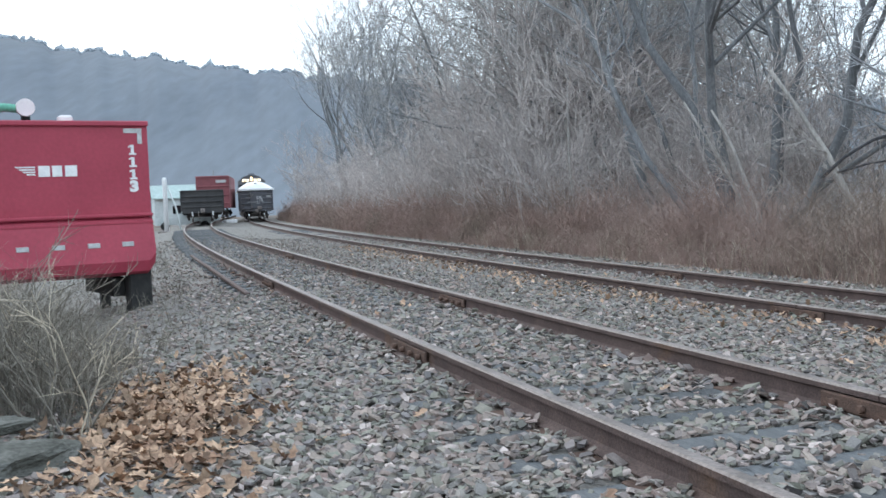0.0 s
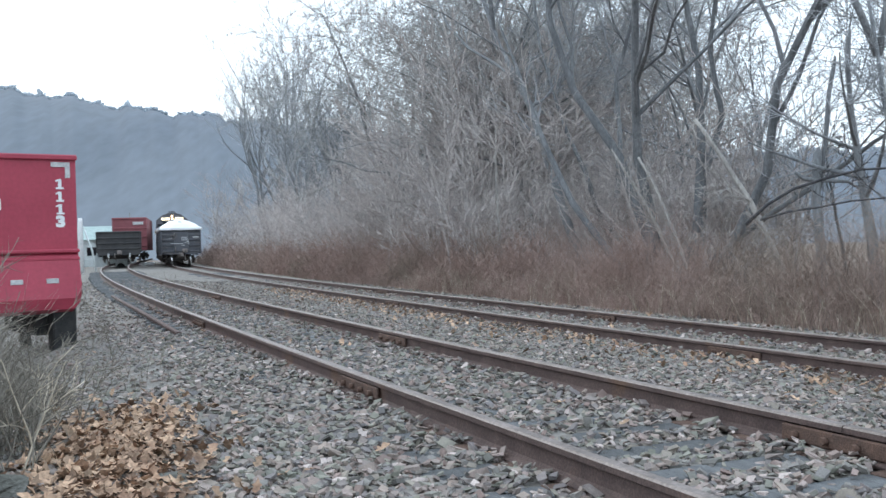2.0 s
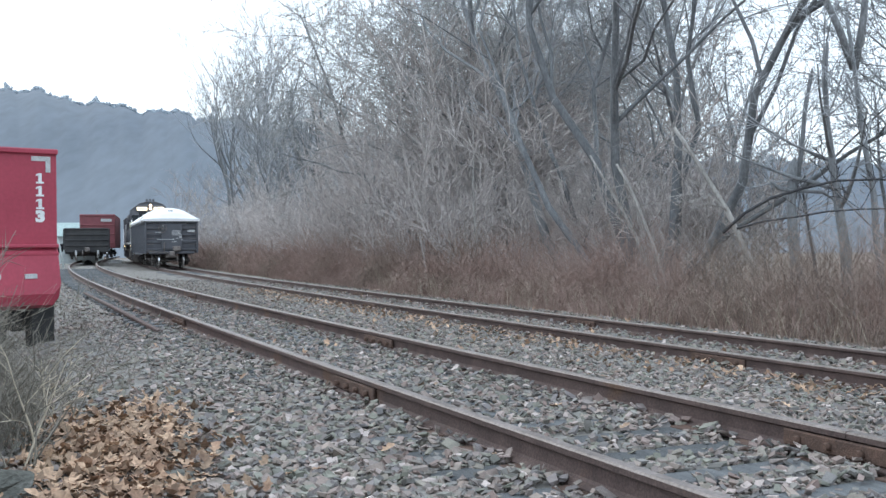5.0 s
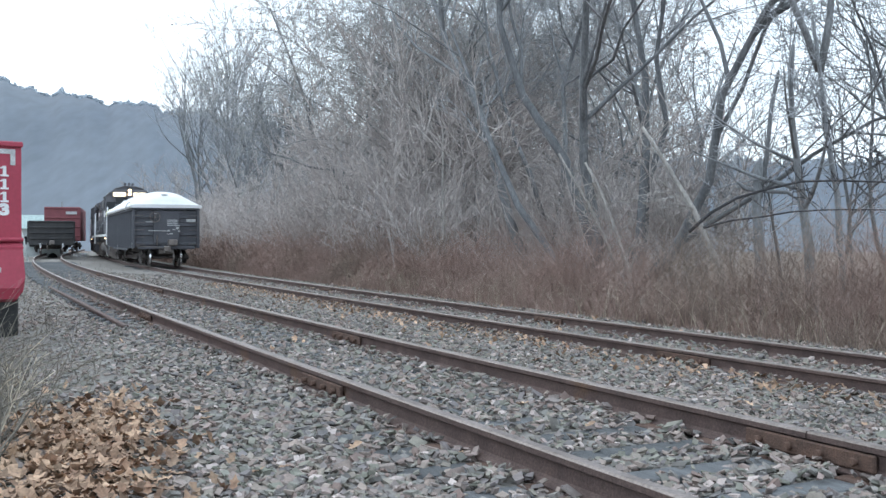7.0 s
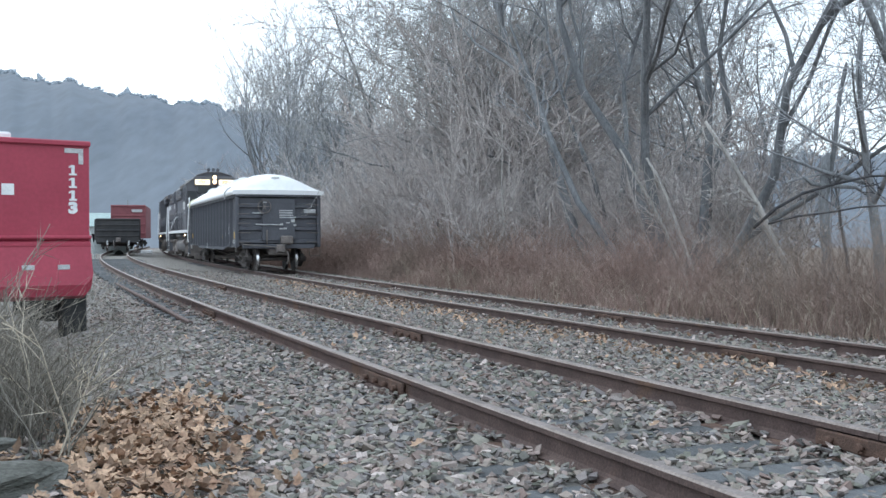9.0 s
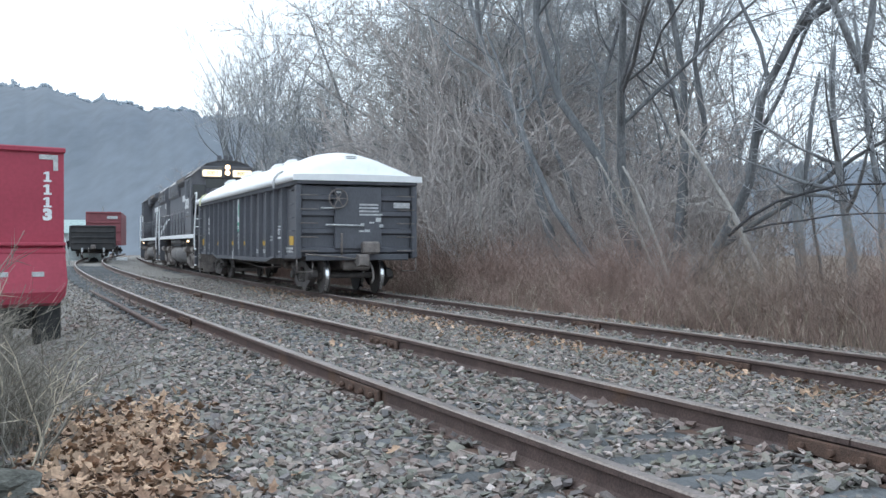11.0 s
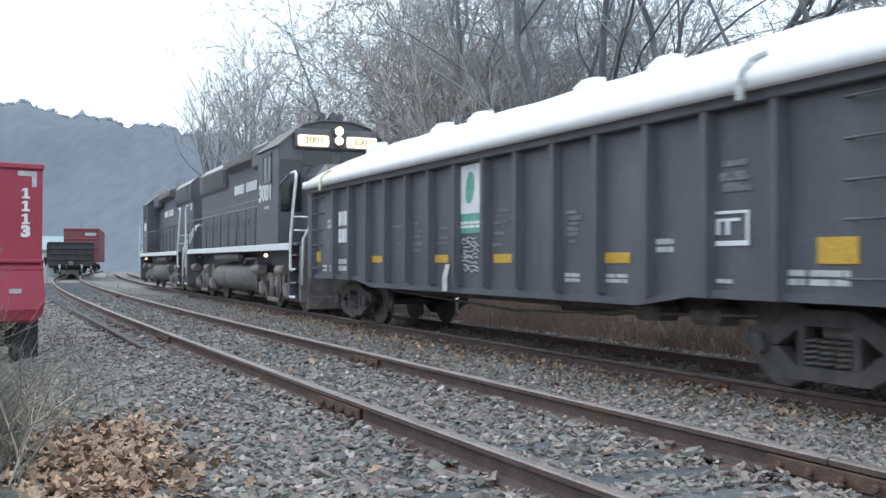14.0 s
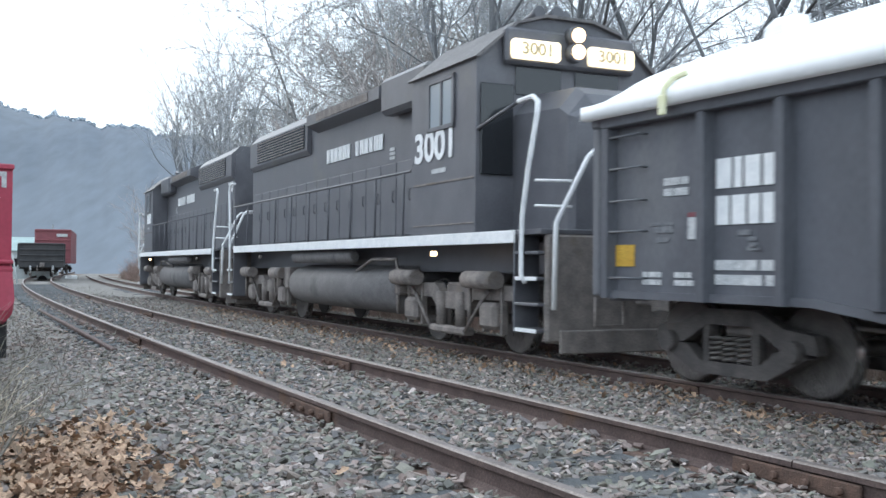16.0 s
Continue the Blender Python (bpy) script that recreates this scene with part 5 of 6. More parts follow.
# ---- dry growth ----
def stalks(name, x, y, z, h, rng, width, lean, mat, label, category, twigs=4, plume=0.3):
    """Bent stalks with side twigs, as one object."""
    n = len(x)
    V, F = [], []
    a = rng.uniform(0, 6.283, n)
    ln = rng.uniform(0.1, 1.0, n) * lean * h
    dx, dy = np.cos(a) * ln, np.sin(a) * ln
    base = np.stack([x, y, z], 1)
    count = 0

    def ribbon(p0, p1, p2, w0, w1, facing):
        nonlocal count
        k = len(p0)
        sx = np.stack([np.cos(facing), np.sin(facing), np.zeros(k)], 1)
        v = np.stack([p0 - sx * w0[:, None], p0 + sx * w0[:, None], p1 + sx * (w0 * 0.75)[:, None], p1 - sx * (w0 * 0.75)[:, None], p2 + sx * w1[:, None], p2 - sx * w1[:, None]], 1)
        V.append(v.reshape(-1, 3))
        q = np.array([[0, 1, 2, 3], [3, 2, 4, 5]])
        F.append((q[None] + (count + np.arange(k) * 6)[:, None, None]).reshape(-1, 4))
        count += 6 * k
    top = base + np.stack([dx, dy, h], 1)
    mid = base + np.stack([dx * 0.3, dy * 0.3, h * 0.55], 1)
    w = width * rng.uniform(0.7, 1.4, n)
    f1 = rng.uniform(0, 3.14, n)
    ribbon(base, mid, top, w, w * 0.45, f1)
    ribbon(base, mid, top, w, w * 0.45, f1 + 1.57)
    for k in range(twigs):
        t = rng.uniform(0.35, 1.0, n)[:, None]
        p = np.where(t < 0.55, base + (mid - base) * t / 0.55, mid + (top - mid) * (t - 0.55) / 0.45)
        b = rng.uniform(0, 6.283, n)
        l = h * rng.uniform(0.10, plume, n)
        up = rng.uniform(0.1, 1.0, n)
        e = p + np.stack([np.cos(b) * l, np.sin(b) * l, up * l], 1)
        f2 = rng.uniform(0, 3.14, n)
        sx = np.stack([np.cos(f2), np.sin(f2), np.zeros(n)], 1)
        v = np.stack([p - sx * (w * 0.55)[:, None], p + sx * (w * 0.55)[:, None], e + sx * (w * 0.3)[:, None], e - sx * (w * 0.3)[:, None]], 1)
        V.append(v.reshape(-1, 3))
        F.append((np.arange(4)[None] + (count + np.arange(n) * 4)[:, None]).reshape(-1, 4))
        count += 4 * n
    me = raw_mesh(name, np.concatenate(V), np.concatenate(F), mat)
    return tagged(new(name, me), label, category, kind="stuff")


def make_brush():
    rng = np.random.default_rng(9)
    for lo, hi, n, wid, hh, tw in ((-6, 24, 13000, 0.0028, 1.2, 11), (24, 50, 6500, 0.006, 1.25, 10), (50, 118, 4000, 0.014, 1.35, 7)):
        s = rng.uniform(lo, hi, n)
        w = 2.75 + np.abs(rng.normal(0, 1.6, n)) + 0.25 * np.sin(s * 1.3) + 0.2 * np.sin(s * 3.1)
        x, y = far_at(s, w)
        clump = 0.84 + 0.24 * np.sin(s * 0.9 + w) + 0.20 * np.sin(s * 2.3 + 1 + 0.7 * w)
        h = hh * clump * np.interp(s, (8, 14), (1.2, 1.0)) * rng.uniform(0.55, 1.45, n) * np.clip((w - 2.2) / 1.6, 0.35, 1.12)
        stalks("dry_brush", x, y, ground_height(x, y) - 0.05, h, rng, wid, 0.85, DRY_BRUSH, "dense dry reddish-brown brush along the far track", "brush", tw, 0.38)
    # short dead grass at its foot
    n = 5000
    s = rng.uniform(-4, 45, n)
    w = 2.3 + np.abs(rng.normal(0, 0.5, n))
    x, y = far_at(s, w)
    stalks("dead_grass", x, y, ground_height(x, y) - 0.02, rng.uniform(0.08, 0.34, n), rng, 0.004, 1.0, DRY_BRUSH, "short dead grass at the edge of the brush", "grass", 1, 0.4)
    # weeds before the red tank
    n = 2400
    y = rng.uniform(5.7, 10.0, n)
    x = -1.80 - 0.24 * (y - 6) - np.abs(rng.normal(0, 1.0, n)) - 0.1 * np.sin(y * 4)
    low = np.interp(np.degrees(np.arctan2(x, y)), (-25, -20.5, -18.5, -17, -15.5), (1.0, 0.95, 0.65, 0.4, 0.2))
    h = rng.uniform(0.25, 0.95, n) * low
    stalks("dry_weeds", x, y, ground_height(x, y) - 0.03, h, rng, 0.0026, 0.9, DRY_GRASS, "tangled dry grey-tan weeds in front of the red tank", "weeds", 12, 0.45)
    # straw standing out at the foot of the brush
    n = 420
    s = rng.uniform(3, 30, n)
    w = 2.35 + np.abs(rng.normal(0, 0.55, n))
    x, y = far_at(s, w)
    stalks("straw", x, y, ground_height(x, y) - 0.02, rng.uniform(0.2, 0.75, n), rng, 0.0042, 1.0, STRAW, "pale straw stalks bent over before the brush", "grass", 3, 0.45)
    # low dead weeds on the cinders
    n = 900
    s = rng.uniform(9, 34, n)
    x, y = near_at(s, -1.9 - np.abs(rng.normal(0, 1.4, n)))
    stalks("low_weeds", x, y, ground_height(x, y), rng.uniform(0.06, 0.28, n), rng, 0.0035, 0.9, DRY_GRASS, "low grey dead weeds on the cinders", "weeds", 5, 0.5)
    # sparse dead weeds between the tracks
    n = 420
    s = rng.uniform(8, 60, n)
    x, y = near_at(s, rng.uniform(-2.2, 3.0, n))
    stalks("track_weeds", x, y, ground_height(x, y), rng.uniform(0.05, 0.2, n), rng, 0.004, 0.7, DRY_GRASS, "small dead weeds in the ballast", "weeds", 3, 0.5)


# ---- stones and leaves ----
def chips(n, rng, x, y, z, lx, ly, lz, tilt):
    """n angular chips: skewed six-sided lumps."""
    base = np.array([(sx, sy, sz) for sx in (-1, 1) for sy in (-1, 1) for sz in (-1, 1)], float)
    V = base[None] * (0.5 + rng.uniform(-0.20, 0.14, (n, 8, 3)))
    V *= np.stack([lx, ly, lz], 1)[:, None]
    a, b, c = rng.uniform(0, 6.283, n), rng.normal(0, tilt, n), rng.normal(0, tilt, n)
    for ang, i, j in ((b, 1, 2), (c, 0, 2), (a, 0, 1)):
        ca, sa = np.cos(ang)[:, None], np.sin(ang)[:, None]
        vi, vj = V[..., i].copy(), V[..., j].copy()
        V[..., i], V[..., j] = vi * ca - vj * sa, vi * sa + vj * ca
    V += np.stack([x, y, z], 1)[:, None]
    F = np.array([(0, 1, 3, 2), (4, 6, 7, 5), (0, 4, 5, 1), (2, 3, 7, 6), (0, 2, 6, 4), (1, 5, 7, 3)])
    return V.reshape(-1, 3), (F[None] + (np.arange(n) * 8)[:, None, None]).reshape(-1, 4)


def make_ballast():
    rng = np.random.default_rng(17)
    n = 100000
    d = (2.4 ** 0.5 + rng.uniform(0, 1, n) * (44 ** 0.5 - 2.4 ** 0.5)) ** 2
    az = np.radians(rng.uniform(-25, 37, n))
    x, y = d * np.sin(az), d * np.cos(az)
    wn_, wf = side_of(x, y, NEAR_X, NEAR_Y), side_of(x, y, FAR_X, FAR_Y)
    on_rail = (np.abs(np.abs(wn_) - 0.7525) < 0.055) | (np.abs(np.abs(wf) - 0.7525) < 0.055)
    keep = (wf < 2.6 + rng.normal(0, 0.3, n)) & ~on_rail & ((wn_ > -3.6 + rng.normal(0, 0.4, n)) | (rng.uniform(0, 1, n) < 0.25))
    # the near ties lie bare in places
    tie = (np.abs(wn_) < 1.3) & (d < 6.6)
    S = (y * math.cos(NH) - x * math.sin(NH))
    k = ((S - TIE_FROM) / 0.54)
    bare = tie & (np.abs(k - np.round(k)) < 0.21) & (rng.uniform(0, 1, n) < 0.88)
    keep &= ~bare
    # tie ends uncovered farther up, between the rail and the spare one
    for j in range(25):
        s = TIE_FROM + 0.54 * (28 + j)
        (xa, ya), (xb, yb) = near_at(s, -1.08), near_at(s + 0.1, -1.08)
        ux, uy = float(xb - xa) * 10, float(yb - ya) * 10
        keep &= ~((np.abs((x - xa) * ux + (y - ya) * uy) < 0.14) & (np.abs((y - ya) * ux - (x - xa) * uy) < 0.27))
    # thin cover on the dark cinders beside the line
    keep &= (wn_ > -1.7 - np.clip((9.5 - d) * 0.6, 0, 2) + rng.normal(0, 0.25, n)) | (rng.uniform(0, 1, n) < 0.42)
    x, y, d = x[keep], y[keep], d[keep]
    # the bank of stones goes on round the camera
    m = 16000
    xa, ya = rng.uniform(-4.5, 7.0, m), rng.uniform(-7.0, 4.5, m)
    wa, az = side_of(xa, ya, NEAR_X, NEAR_Y), np.degrees(np.arctan2(xa, ya))
    more = (np.abs(np.abs(wa) - 0.7525) > 0.085) & (wa > -3.6) & ((np.hypot(xa, ya) < 2.4) | (az < -25) | (az > 37))
    x, y = np.concatenate([x, xa[more]]), np.concatenate([y, ya[more]])
    n = len(x)
    l = rng.uniform(0.025, 0.063, n) * np.where(rng.uniform(0, 1, n) < 0.07, 1.5, 1)
    lx, ly, lz = l, l * rng.uniform(0.5, 0.9, n), l * rng.uniform(0.16, 0.40, n)
    wn_, wf = side_of(x, y, NEAR_X, NEAR_Y), side_of(x, y, FAR_X, FAR_Y)
    heap = 0.040 * np.clip(1 - np.abs(np.abs(wn_) - 0.7525) / 0.42, 0, 1) + 0.045 * np.clip(1 - np.abs(np.abs(wf) - 0.7525) / 0.5, 0, 1)
    z = ground_height(x, y) + rng.uniform(-0.012, 0.022, n) + heap * rng.uniform(0.55, 1.1, n)
    V, F = chips(n, rng, x, y, z, lx, ly, lz, 0.38)
    me = raw_mesh("ballast", V, F, STONE)
    me.shade_flat()
    tagged(new("ballast", me), "loose grey crushed-stone ballast", "gravel", kind="stuff")


def make_leaves():
    rng = np.random.default_rng(23)
    t = rng.normal(0, 1, (2, 1500))
    x1 = -1.22 + 0.27 * t[0] - 0.20 * t[1]
    y1 = 5.65 + 1.05 * t[1]
    m = 1500
    s = rng.uniform(2, 32, m)
    x2, y2 = far_at(s, np.where(rng.uniform(0, 1, m) < 0.75, -1.15 + rng.normal(0, 0.3, m), rng.uniform(-2.5, 2.4, m)))
    k = 90
    x3, y3 = near_at(rng.uniform(2, 20, k), rng.uniform(-2.6, 2.5, k))
    x, y = np.concatenate([x1, x2, x3]), np.concatenate([y1, y2, y3])
    n = len(x)
    z = ground_height(x, y) + rng.uniform(0.022, 0.05, n)
    shape = np.array([(-1, 0, 0), (-0.55, 0.5, 0.2), (-0.1, 0.32, 0.05), (0.15, 0.62, 0.25), (0.45, 0.3, 0.1), (1, 0.05, 0.3), (0.45, -0.3, 0.1), (0.15, -0.62, 0.25), (-0.1, -0.32, 0.05), (-0.55, -0.5, 0.2), (0, 0, -0.05)])
    size = rng.uniform(0.026, 0.064, n)
    V = shape[None] * size[:, None, None] * rng.uniform(0.8, 1.2, (n, 11, 3))
    a, b = rng.uniform(0, 6.283, n), rng.normal(0, 0.5, n)
    cb, sb = np.cos(b)[:, None], np.sin(b)[:, None]
    V = np.stack([V[..., 0] * cb - V[..., 2] * sb, V[..., 1], V[..., 0] * sb + V[..., 2] * cb], -1)
    ca, sa = np.cos(a)[:, None], np.sin(a)[:, None]
    V = np.stack([V[..., 0] * ca - V[..., 1] * sa, V[..., 0] * sa + V[..., 1] * ca, V[..., 2]], -1) + np.stack([x, y, z], 1)[:, None]
    T = np.array([(i, (i + 1) % 10, 10) for i in range(10)])
    F = (T[None] + (np.arange(n) * 11)[:, None, None]).reshape(-1, 3)
    tagged(new("fallen_leaves", raw_mesh("fallen_leaves", V.reshape(-1, 3), F, LEAF)), "dry orange-brown fallen leaves lying on the stones", "leaves", kind="stuff")


def boulder(x, y, z, rx, ry, rz, seed, label, blunt=0.6, turn=0.0, rough=0.10):
    """A weathered rock: a blunted ellipsoid broken up by noise at two sizes."""
    rng = random.Random(seed)
    off = Vector((rng.uniform(0, 50), rng.uniform(0, 50), rng.uniform(0, 50)))
    secs = []
    for i in range(15):
        a = math.pi * (i + 0.02) / 14.04 - math.pi / 2
        sec = []
        for k in range(30):
            b = 2 * math.pi * k / 30
            d = [math.cos(a) * math.cos(b), math.cos(a) * math.sin(b), math.sin(a)]
            d = [math.copysign(abs(q) ** blunt, q) for q in d]
            v = Vector((d[0] * rx, d[1] * ry, d[2] * rz))
            n = noise.noise(v * 3.0 + off) + 0.5 * noise.noise(v * 9.0 + off) + 0.25 * noise.noise(v * 22.0 + off)
            m = 1 + rough * 2.0 * n
            sec.append((v.x * m, v.y * m, v.z * (1 + rough * 1.5 * n)))
        secs.append(sec)
    ob = tagged(new("rock", Build().loft(secs).mesh("rock", ROCK)), label, "rock")
    ob.matrix_basis = pose(x, y, z, 0, 0, turn)


def dry_shrub(x, y, h, seed, n):
    """Bare branching shrub: thin pale stems that fork and arch out of one root."""
    rng = random.Random(seed)
    ob = tagged(new("dry_shrub"), "bare straggling shrub with pale forked stems among the weeds", "shrub", "shrubs before the tank")
    for k in range(n):
        b = Build()
        a, lean = rng.uniform(0, 6.283), rng.uniform(0.1, 0.75)
        grow(rng, b, b, (rng.uniform(-0.12, 0.12), rng.uniform(-0.12, 0.12), -0.05), (lean * math.cos(a), lean * math.sin(a), 1), h * rng.uniform(0.5, 0.95), rng.uniform(0.005, 0.009), 1, 3, 0.28, 0.02, (4, 5, 4), (18, 48), 0.0018)
        part("stem", b, STRAW if k % 5 == 0 else DRY_GRASS, ob)
    ob.matrix_basis = pose(x, y, ground_z(x, y))


# ---- things off the track ----
def make_tank():
    """Red steel fluid tank standing on posts, broad side to the yard."""
    g = tagged(new("fluid_tank"), "large red steel fluid tank with white number, on dark posts", "tank")
    L, D, Z0, Z1 = 7.5, 2.4, 0.28 + 0.5, 2.58 + 0.5
    b = Build()
    prof = [(0.06, Z0), (-0.10, Z0 + 0.06), (-0.16, Z0 + 0.22), (-0.04, 1.62), (0, 1.66), (0.0, Z1), (D, Z1), (D, 1.66), (D + 0.04, 1.62), (D + 0.16, Z0 + 0.22), (D + 0.10, Z0 + 0.06), (D - 0.06, Z0)]
    b.loft([[(x, y, z) for y, z in prof] for x in (-L, -0.10)] + [[(-0.02, y, z + (0.10 if z < 1.2 else 0)) for y, z in prof], [(0.0, y * 0.99 + 0.01, z + (0.16 if z < 1.2 else 0)) for y, z in prof]])
    part("shell", b, RED, g)
    r = Build()
    r.box(-L, 0.01, -0.075, 0.0, 1.66, 1.72, 0.02)
    r.box(-L, 0.01, -0.05, 0.02, Z1 - 0.06, Z1 + 0.02, 0.015)
    r.box(-L, 0.01, -0.06, -0.004, 1.55, 1.60, 0.012)
    part("seam", r, RED, g)
    for k in range(13):
        x = -0.41 - 0.495 * k
        m = Build().box(x - 0.085, x + 0.085, -0.128, -0.10, 1.225, 1.295, 0.004)
        part("reflector", m, DULL_WHITE, g, "white reflector")
    fl = Build()
    fl.box(-0.36, -0.09, -0.012, -0.003, Z1 - 0.16, Z1 - 0.09, 0.002)
    fl.box(-0.16, -0.09, -0.012, -0.003, Z1 - 0.32, Z1 - 0.16, 0.002)
    part("corner_mark", fl, DULL_WHITE, g)
    for k, ch in enumerate("1113"):
        if ch == "1":
            zc = Z1 - 0.41 - 0.185 * k
            one = Build().box(-0.264, -0.216, -0.012, -0.003, zc - 0.075, zc + 0.075, 0.002)
            one.box(-0.296, -0.184, -0.011, -0.003, zc - 0.075, zc - 0.047, 0.002)
            one.loft([[(-0.300, yy, zc + 0.030), (-0.258, yy, zc + 0.045), (-0.258, yy, zc + 0.075), (-0.300, yy, zc + 0.052)] for yy in (-0.011, -0.003)])
            part("number", one, WHITE, g, "white painted digit")
            continue
        lettering("number", ch, 0.15, WHITE, g, pose(-0.24, -0.006, Z1 - 0.41 - 0.185 * k, 90, 0, 0), "white painted digit", 0.014, 1.25)
    lg = Build()
    for k, (x0, x1) in enumerate(((-1.86, -1.64), (-1.60, -1.44), (-1.41, -1.27), (-1.23, -1.06))):
        if k == 0:
            for j in range(4):
                lg.loft([[(x0 - 0.06 + j * 0.05, -0.008, 2.44 - j * 0.035), (x1, -0.008, 2.44 - j * 0.035), (x1, -0.008, 2.42 - j * 0.035), (x0 - 0.04 + j * 0.05, -0.008, 2.42 - j * 0.035)], [(x0 - 0.06 + j * 0.05, -0.003, 2.44 - j * 0.035), (x1, -0.003, 2.44 - j * 0.035), (x1, -0.003, 2.42 - j * 0.035), (x0 - 0.04 + j * 0.05, -0.003, 2.42 - j * 0.035)]])
        else:
            lg.box(x0, x1, -0.010, -0.003, 2.29, 2.45, 0.002)
    part("logo_shape", lg, WHITE, g, "plain white emblem of bars")
    part("post", Build().box(-0.38, -0.04, 0.02, 0.30, -0.35, Z0 + 0.1, 0.02), RUBBER, g, "dark support post")
    for x in (-0.30, -3.2, -6.2):
        for y in ((D - 0.3,) if x > -1 else (0.15, D - 0.3)):
            part("post", Build().box(x, x + 0.16, y, y + 0.16, -0.35, Z0 + 0.1, 0.02), RUBBER, g, "dark support post")
    part("cross_beam", Build().box(-0.56, -0.36, 0.33, D - 0.32, 0.45, 0.75, 0.02), RUBBER, g)
    tp = Build()
    tp.box(-1.80, -1.40, 0.5, 0.9, Z1, Z1 + 0.05, 0.02)
    tp.tube([(-1.6, 0.7, Z1), (-1.6, 0.7, Z1 + 0.20)], 0.07, 10)
    part("hatch", tp, RUBBER, g)
    wheel = Build().tube([(-1.62, 0.52, Z1 + 0.26), (-1.62, 0.60, Z1 + 0.26)], 0.13, 18)
    part("fitting", wheel, WHITE, g, "round white hose fitting")
    hs = [(-1.68, 0.62, Z1 + 0.24), (-1.9, 0.7, Z1 + 0.27), (-2.2, 0.8, Z1 + 0.20), (-2.6, 0.9, Z1 + 0.05), (-3.0, 1.0, Z1 + 0.05), (-6.0, 1.0, Z1 + 0.07)]
    part("hose", Build().tube(hs, 0.065, 10), HOSE, g, "green hose lying on top")
    cap = Build().box(-1.16, -0.96, 0.5, 0.7, Z1, Z1 + 0.15, 0.03)
    part("vent_cap", cap, WHITE, g, "white vent cap")
    g.matrix_basis = pose(-4.14, 15.39, -0.5, 0, 0, 33)


def make_parked_cars():
    x, y = near_at(78)
    h = heading_of(near_at, 70) + 2.0
    g = tagged(new("parked_gondola"), "dark low gondola freight car parked on the near track", "freight car")
    b = Build()
    b.box(0.0, 14.5, -1.5, 1.5, 0.66, 2.42, 0.03)
    part("body", b, PARKED, g)
    for z in (1.15, 1.55, 1.95, 2.36):
        part("end_rib", Build().box(-0.09, 0.0, -1.5, 1.5, z - 0.06, z + 0.06, 0.03), PARKED, g)
    for k in range(11):
        for sgn in (-1, 1):
            part("side_post", Build().box(0.2 + k * 1.4, 0.34 + k * 1.4, *sorted((sgn * 1.5, sgn * 1.6)), 0.85, 2.4, 0.02), PARKED, g)
    for yy in (-0.75, 0.75):
        part("step", Build().box(-0.12, -0.06, yy - 0.07, yy + 0.07, 0.5, 0.8, 0.02), DULL_WHITE, g)
    coupler(g, 0, -1)
    for xx in (2.2, 12.3):
        freight_truck(g, xx, False)
    g.matrix_basis = pose(float(x), float(y), 0.171, 0, 0, h)
    x, y = near_at(95)
    h = heading_of(near_at, 102)
    g = tagged(new("parked_container_car"), "tall faded red freight car parked behind the dark one", "freight car")
    part("body", Build().box(0.0, 13.0, -1.5, 1.5, 0.95, 3.95, 0.05), RED_FAR, g)
    for z in (1.4, 2.2, 3.0, 3.85):
        part("end_rib", Build().box(-0.08, 0, -1.5, 1.5, z - 0.07, z + 0.07, 0.03), RED_FAR, g)
    part("label_plate", Build().box(-0.10, -0.08, -1.2, -0.3, 3.3, 3.55, 0.005), DULL_WHITE, g)
    for xx in (2.0, 11.0):
        freight_truck(g, xx, False)
    g.matrix_basis = pose(float(x), float(y), 0.171, 0, 0, h)


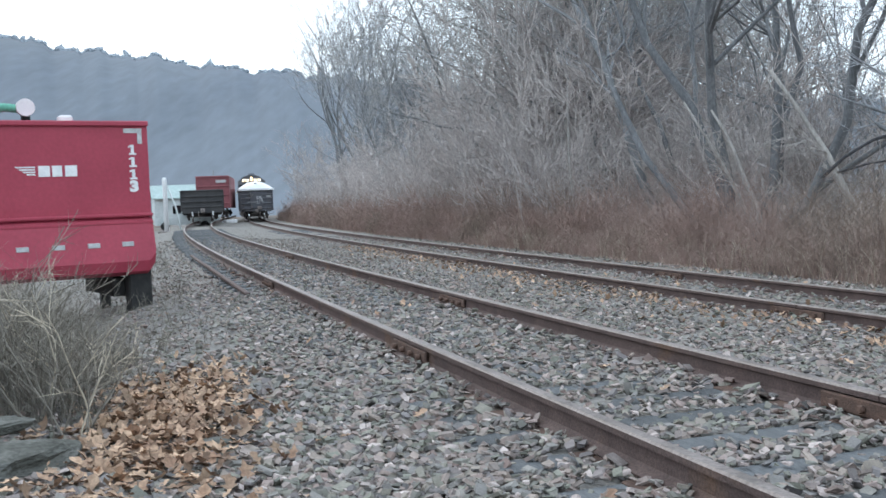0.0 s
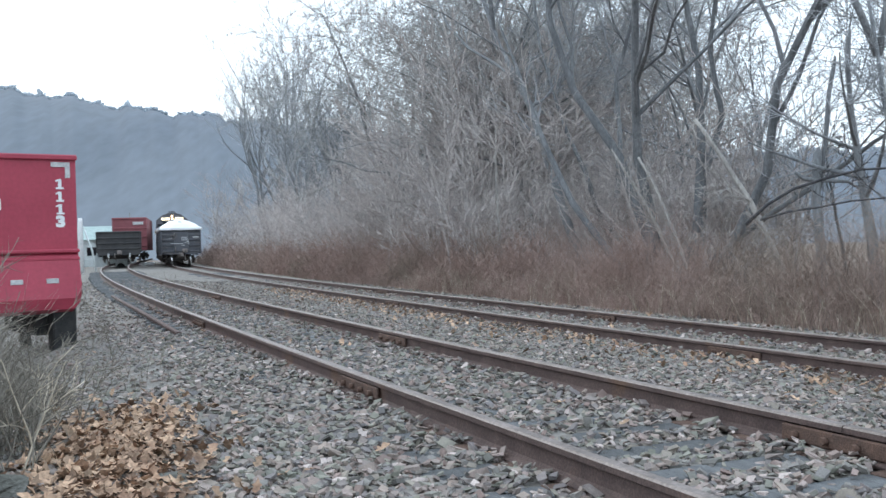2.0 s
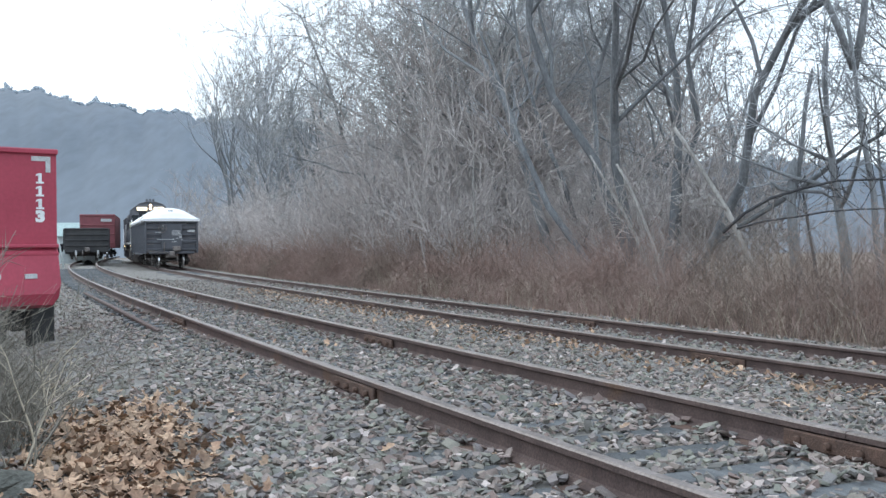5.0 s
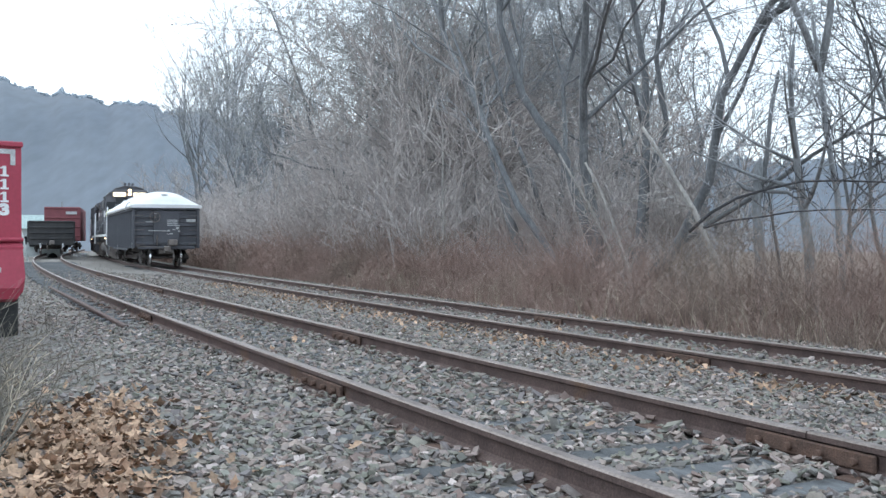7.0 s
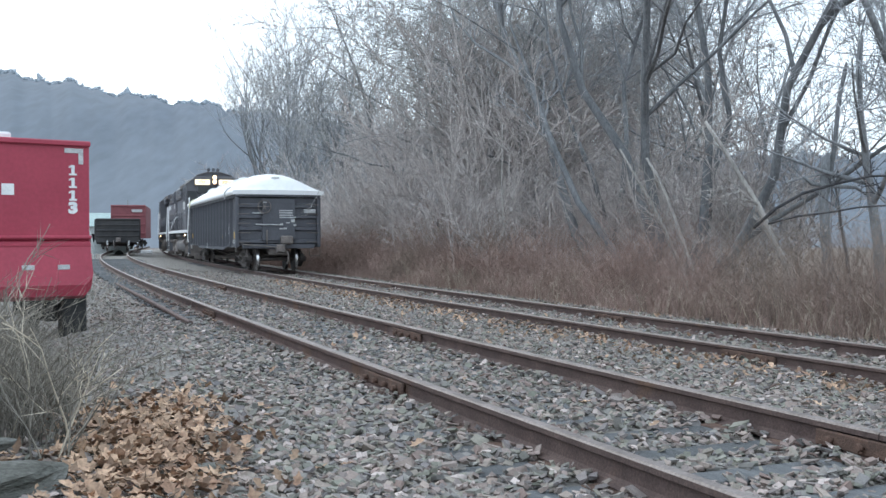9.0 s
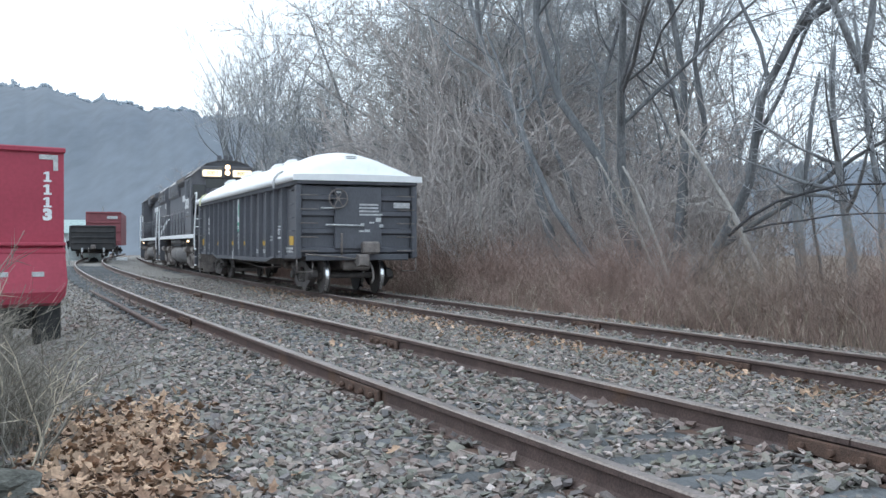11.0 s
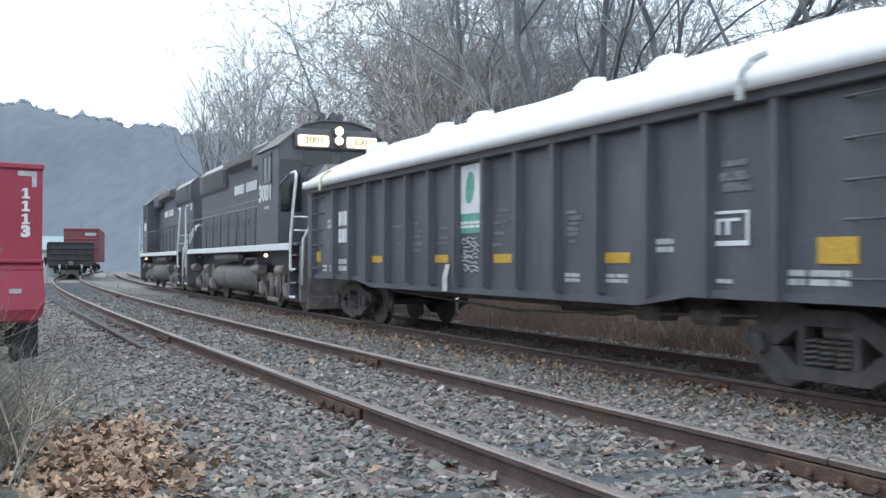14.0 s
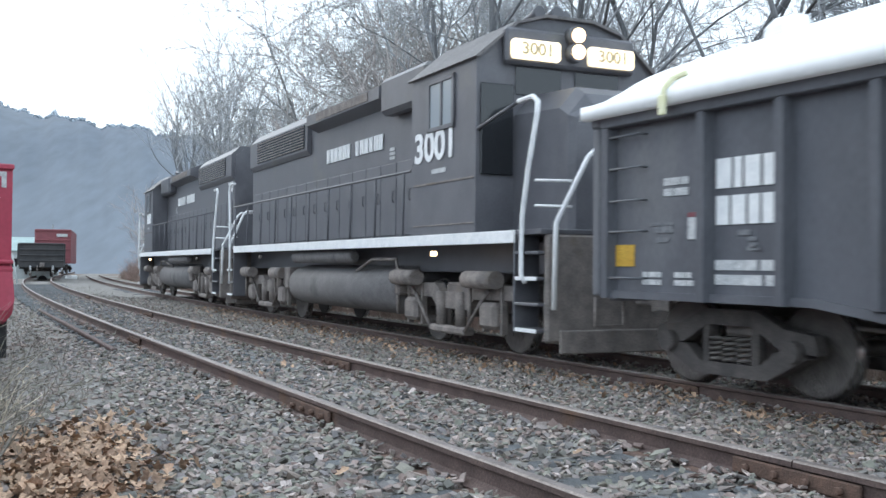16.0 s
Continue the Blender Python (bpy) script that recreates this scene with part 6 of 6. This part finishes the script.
def make_far_yard():
    # pale shed, white stack, small truck and litter near the end of the yard
    x, y = polar(-14.6, 118)
    g = tagged(new("shed"), "pale shed with light green roof at the yard end", "building")
    part("wall", Build().box(-3.5, 3.5, -2.5, 2.5, 0, 2.9, 0.03), SIDING, g)
    part("roof", Build().loft([[(xx, -2.9, 2.85), (xx, 0, 4.3), (xx, 2.9, 2.85), (xx, 2.9, 2.75), (xx, 0, 4.18), (xx, -2.9, 2.75)] for xx in (-3.8, 3.8)]), ROOF_GREEN, g)
    w = part("window", Build().box(-1.6, -0.6, -2.53, -2.49, 1.1, 2.0, 0.01), DARK_GLASS, g)
    part("door", Build().box(0.8, 1.8, -2.54, -2.49, 0.0, 2.1, 0.01), ROOF_GREEN, g)
    g.matrix_basis = pose(x, y, -0.4, 0, 0, 20)
    x, y = polar(-15.5, 70)
    g = tagged(new("vent_stack"), "white upright vent stack beside the yard", "post")
    q = Build()
    q.tube([(0, 0, 0), (0, 0, 3.6), (0, 0, 3.9)], [0.17, 0.15, 0.12], 12)
    part("pole", q, WHITE, g)
    part("brace", Build().tube([(0.15, 0, 3.4), (0.7, 0, 1.8), (1.0, 0, 0)], 0.06, 8), SIDING, g)
    part("base", Build().box(-0.5, 0.5, -0.4, 0.4, 0, 0.35, 0.03), GRIME, g)
    g.matrix_basis = pose(x, y, -0.55)
    x, y = polar(-14.6, 88)
    g = tagged(new("pickup_truck"), "small pale pickup truck parked far off by the yard", "vehicle")
    body = [(-2.4, 0.45), (-2.4, 1.05), (-0.4, 1.10), (-0.2, 1.75), (0.9, 1.78), (1.4, 1.15), (2.4, 1.0), (2.45, 0.45)]
    part("body", Build().loft([[(px, yy, pz) for px, pz in body] for yy in (-0.9, 0.9)]), SIDING, g)
    part("windows", Build().box(-0.15, 0.95, -0.92, 0.92, 1.2, 1.68, 0.05), DARK_GLASS, g)
    for px in (-1.6, 1.6):
        for yy in (-0.85, 0.85):
            part("wheel", Build().tube([(px, yy - 0.1, 0.36), (px, yy + 0.1, 0.36)], 0.36, 16), RUBBER, g)
    g.matrix_basis = pose(x, y, -0.55, 0, 0, 15)
    x, y = polar(-13.1, 150)
    pole = tagged(new("utility_pole"), "thin grey wooden utility pole far up the yard", "pole")
    part("pole", Build().tube([(0, 0, -0.5), (0.03, 0, 3.5), (0.05, 0, 7.2)], [0.16, 0.14, 0.10], 8), BARK, pole)
    pole.matrix_basis = pose(x, y, ground_z(x, y))
    x, y = far_at(96, -2.6)
    q = Build().box(-0.6, 0.6, -0.4, 0.4, 0, 0.35, 0.06)
    ob = tagged(new("white_sack", q.mesh("white_sack", WHITE)), "white bulk sack lying by the track", "sack")
    ob.matrix_basis = pose(float(x), float(y), -0.28, 0, 0, 40)


def make_spare_rail():
    g = tagged(new("spare_rail"), "rusty spare rail lying beside the near track", "rail")
    part("rail", rail_mesh(near_at, 14.0, 27.0, -1.22, lambda s: 0.075 - 0.004 * abs(s - 20)), (RAIL_STEEL, RAIL_STEEL), g)


# ---- build ----
TIE_FROM = 0.28
make_track("near_track", near_at, -12.0, 126.0, lambda s: NEAR_TOP, ((6.70 + 0.65, 6.70 - 11.3, 6.70 + 8.4), (10.58 - 6.65, 10.58 + 0.25, 10.58 + 12.1, 10.58 + 24.0)), "rusty jointed railway track with weathered ties in grey ballast", TIE_FROM - 0.54 * 16, 60)
make_track("far_track", far_at, -28.0, 128.0, lambda s: FAR_TOP + FAR_SLOPE * s, ((7.50 + 1.25, 7.50 + 13.15, 7.50 - 10.65), (7.50 + 6.7, 7.50 - 5.0, 7.50 + 18.6)), "rusty railway track along the brush", -8.0, 60)
make_spare_rail()
make_tank()
make_parked_cars()
make_far_yard()
GONDOLA_CAR = make_gondola()
LEAD = make_locomotive("3001", "", False)
TRAIL = make_locomotive("", "300", True)
boulder(-2.08, 4.70, 0.00, 0.56, 0.34, 0.14, 4, "dark lichened boulder half sunk at the gravel's edge", 0.62, 0, 0.19)
boulder(-2.32, 4.90, 0.16, 0.56, 0.24, 0.045, 5, "flat grey slab lying across a boulder", 0.4, 8, 0.2)
boulder(-2.02, 4.26, 0.0, 0.42, 0.18, 0.055, 6, "pale slate slab lying before the boulder", 0.4, 24, 0.2)
boulder(-0.80, 5.12, 0.02, 0.085, 0.07, 0.035, 7, "pale flat stone lying on the gravel", 0.6, 20)
for x, y, h, seed, n in ((-1.72, 5.5, 0.95, 1, 10), (-2.05, 6.2, 1.1, 2, 10), (-2.5, 6.5, 1.15, 3, 9), (-1.95, 7.2, 0.8, 4, 8), (-2.75, 7.6, 1.0, 5, 9), (-3.2, 8.6, 1.0, 6, 8)):
    dry_shrub(x, y, h, seed, n)
make_trees()
make_brush()
make_ballast()
make_leaves()


# ---- what moves ----
def run(t):
    """Metres along the far track of the gondola's middle."""
    surge = np.interp(t, (12.5, 13.0, 13.5, 14.0, 14.5, 15.0, 15.5, 16.0), (0.0, -0.18, -0.07, 0.19, -0.04, 0.0, 0.22, 0.15))
    return 106.684 - 7.0548 * t + 0.02821 * t * t - float(surge)


def car_pose(s, reach, turned):
    a, b = far_at(s - reach), far_at(s + reach)
    za, zb = FAR_TOP + FAR_SLOPE * (s - reach), FAR_TOP + FAR_SLOPE * (s + reach)
    h = math.degrees(math.atan2(a[1] - b[1], a[0] - b[0]))
    return pose(float(a[0] + b[0]) / 2, float(a[1] + b[1]) / 2, (za + zb) / 2, 0, 0, h + (180 if turned else 0))


def motions():
    times = [i * 0.25 for i in range(65)]
    for car, back, reach, turned in ((GONDOLA_CAR, 0.0, 6.3, False), (LEAD, 17.877, 5.2, False), (TRAIL, 35.907, 5.2, True)):
        walk(car, [(t, car_pose(run(t) + back, reach, turned)) for t in times])
    for ws, x, r, sgn in WHEELS:
        walk(ws, [(i / 15, pose(x, 0, r, 0, sgn * math.degrees((run(0) - run(i / 15)) / r), 0)) for i in range(241)])


motions()
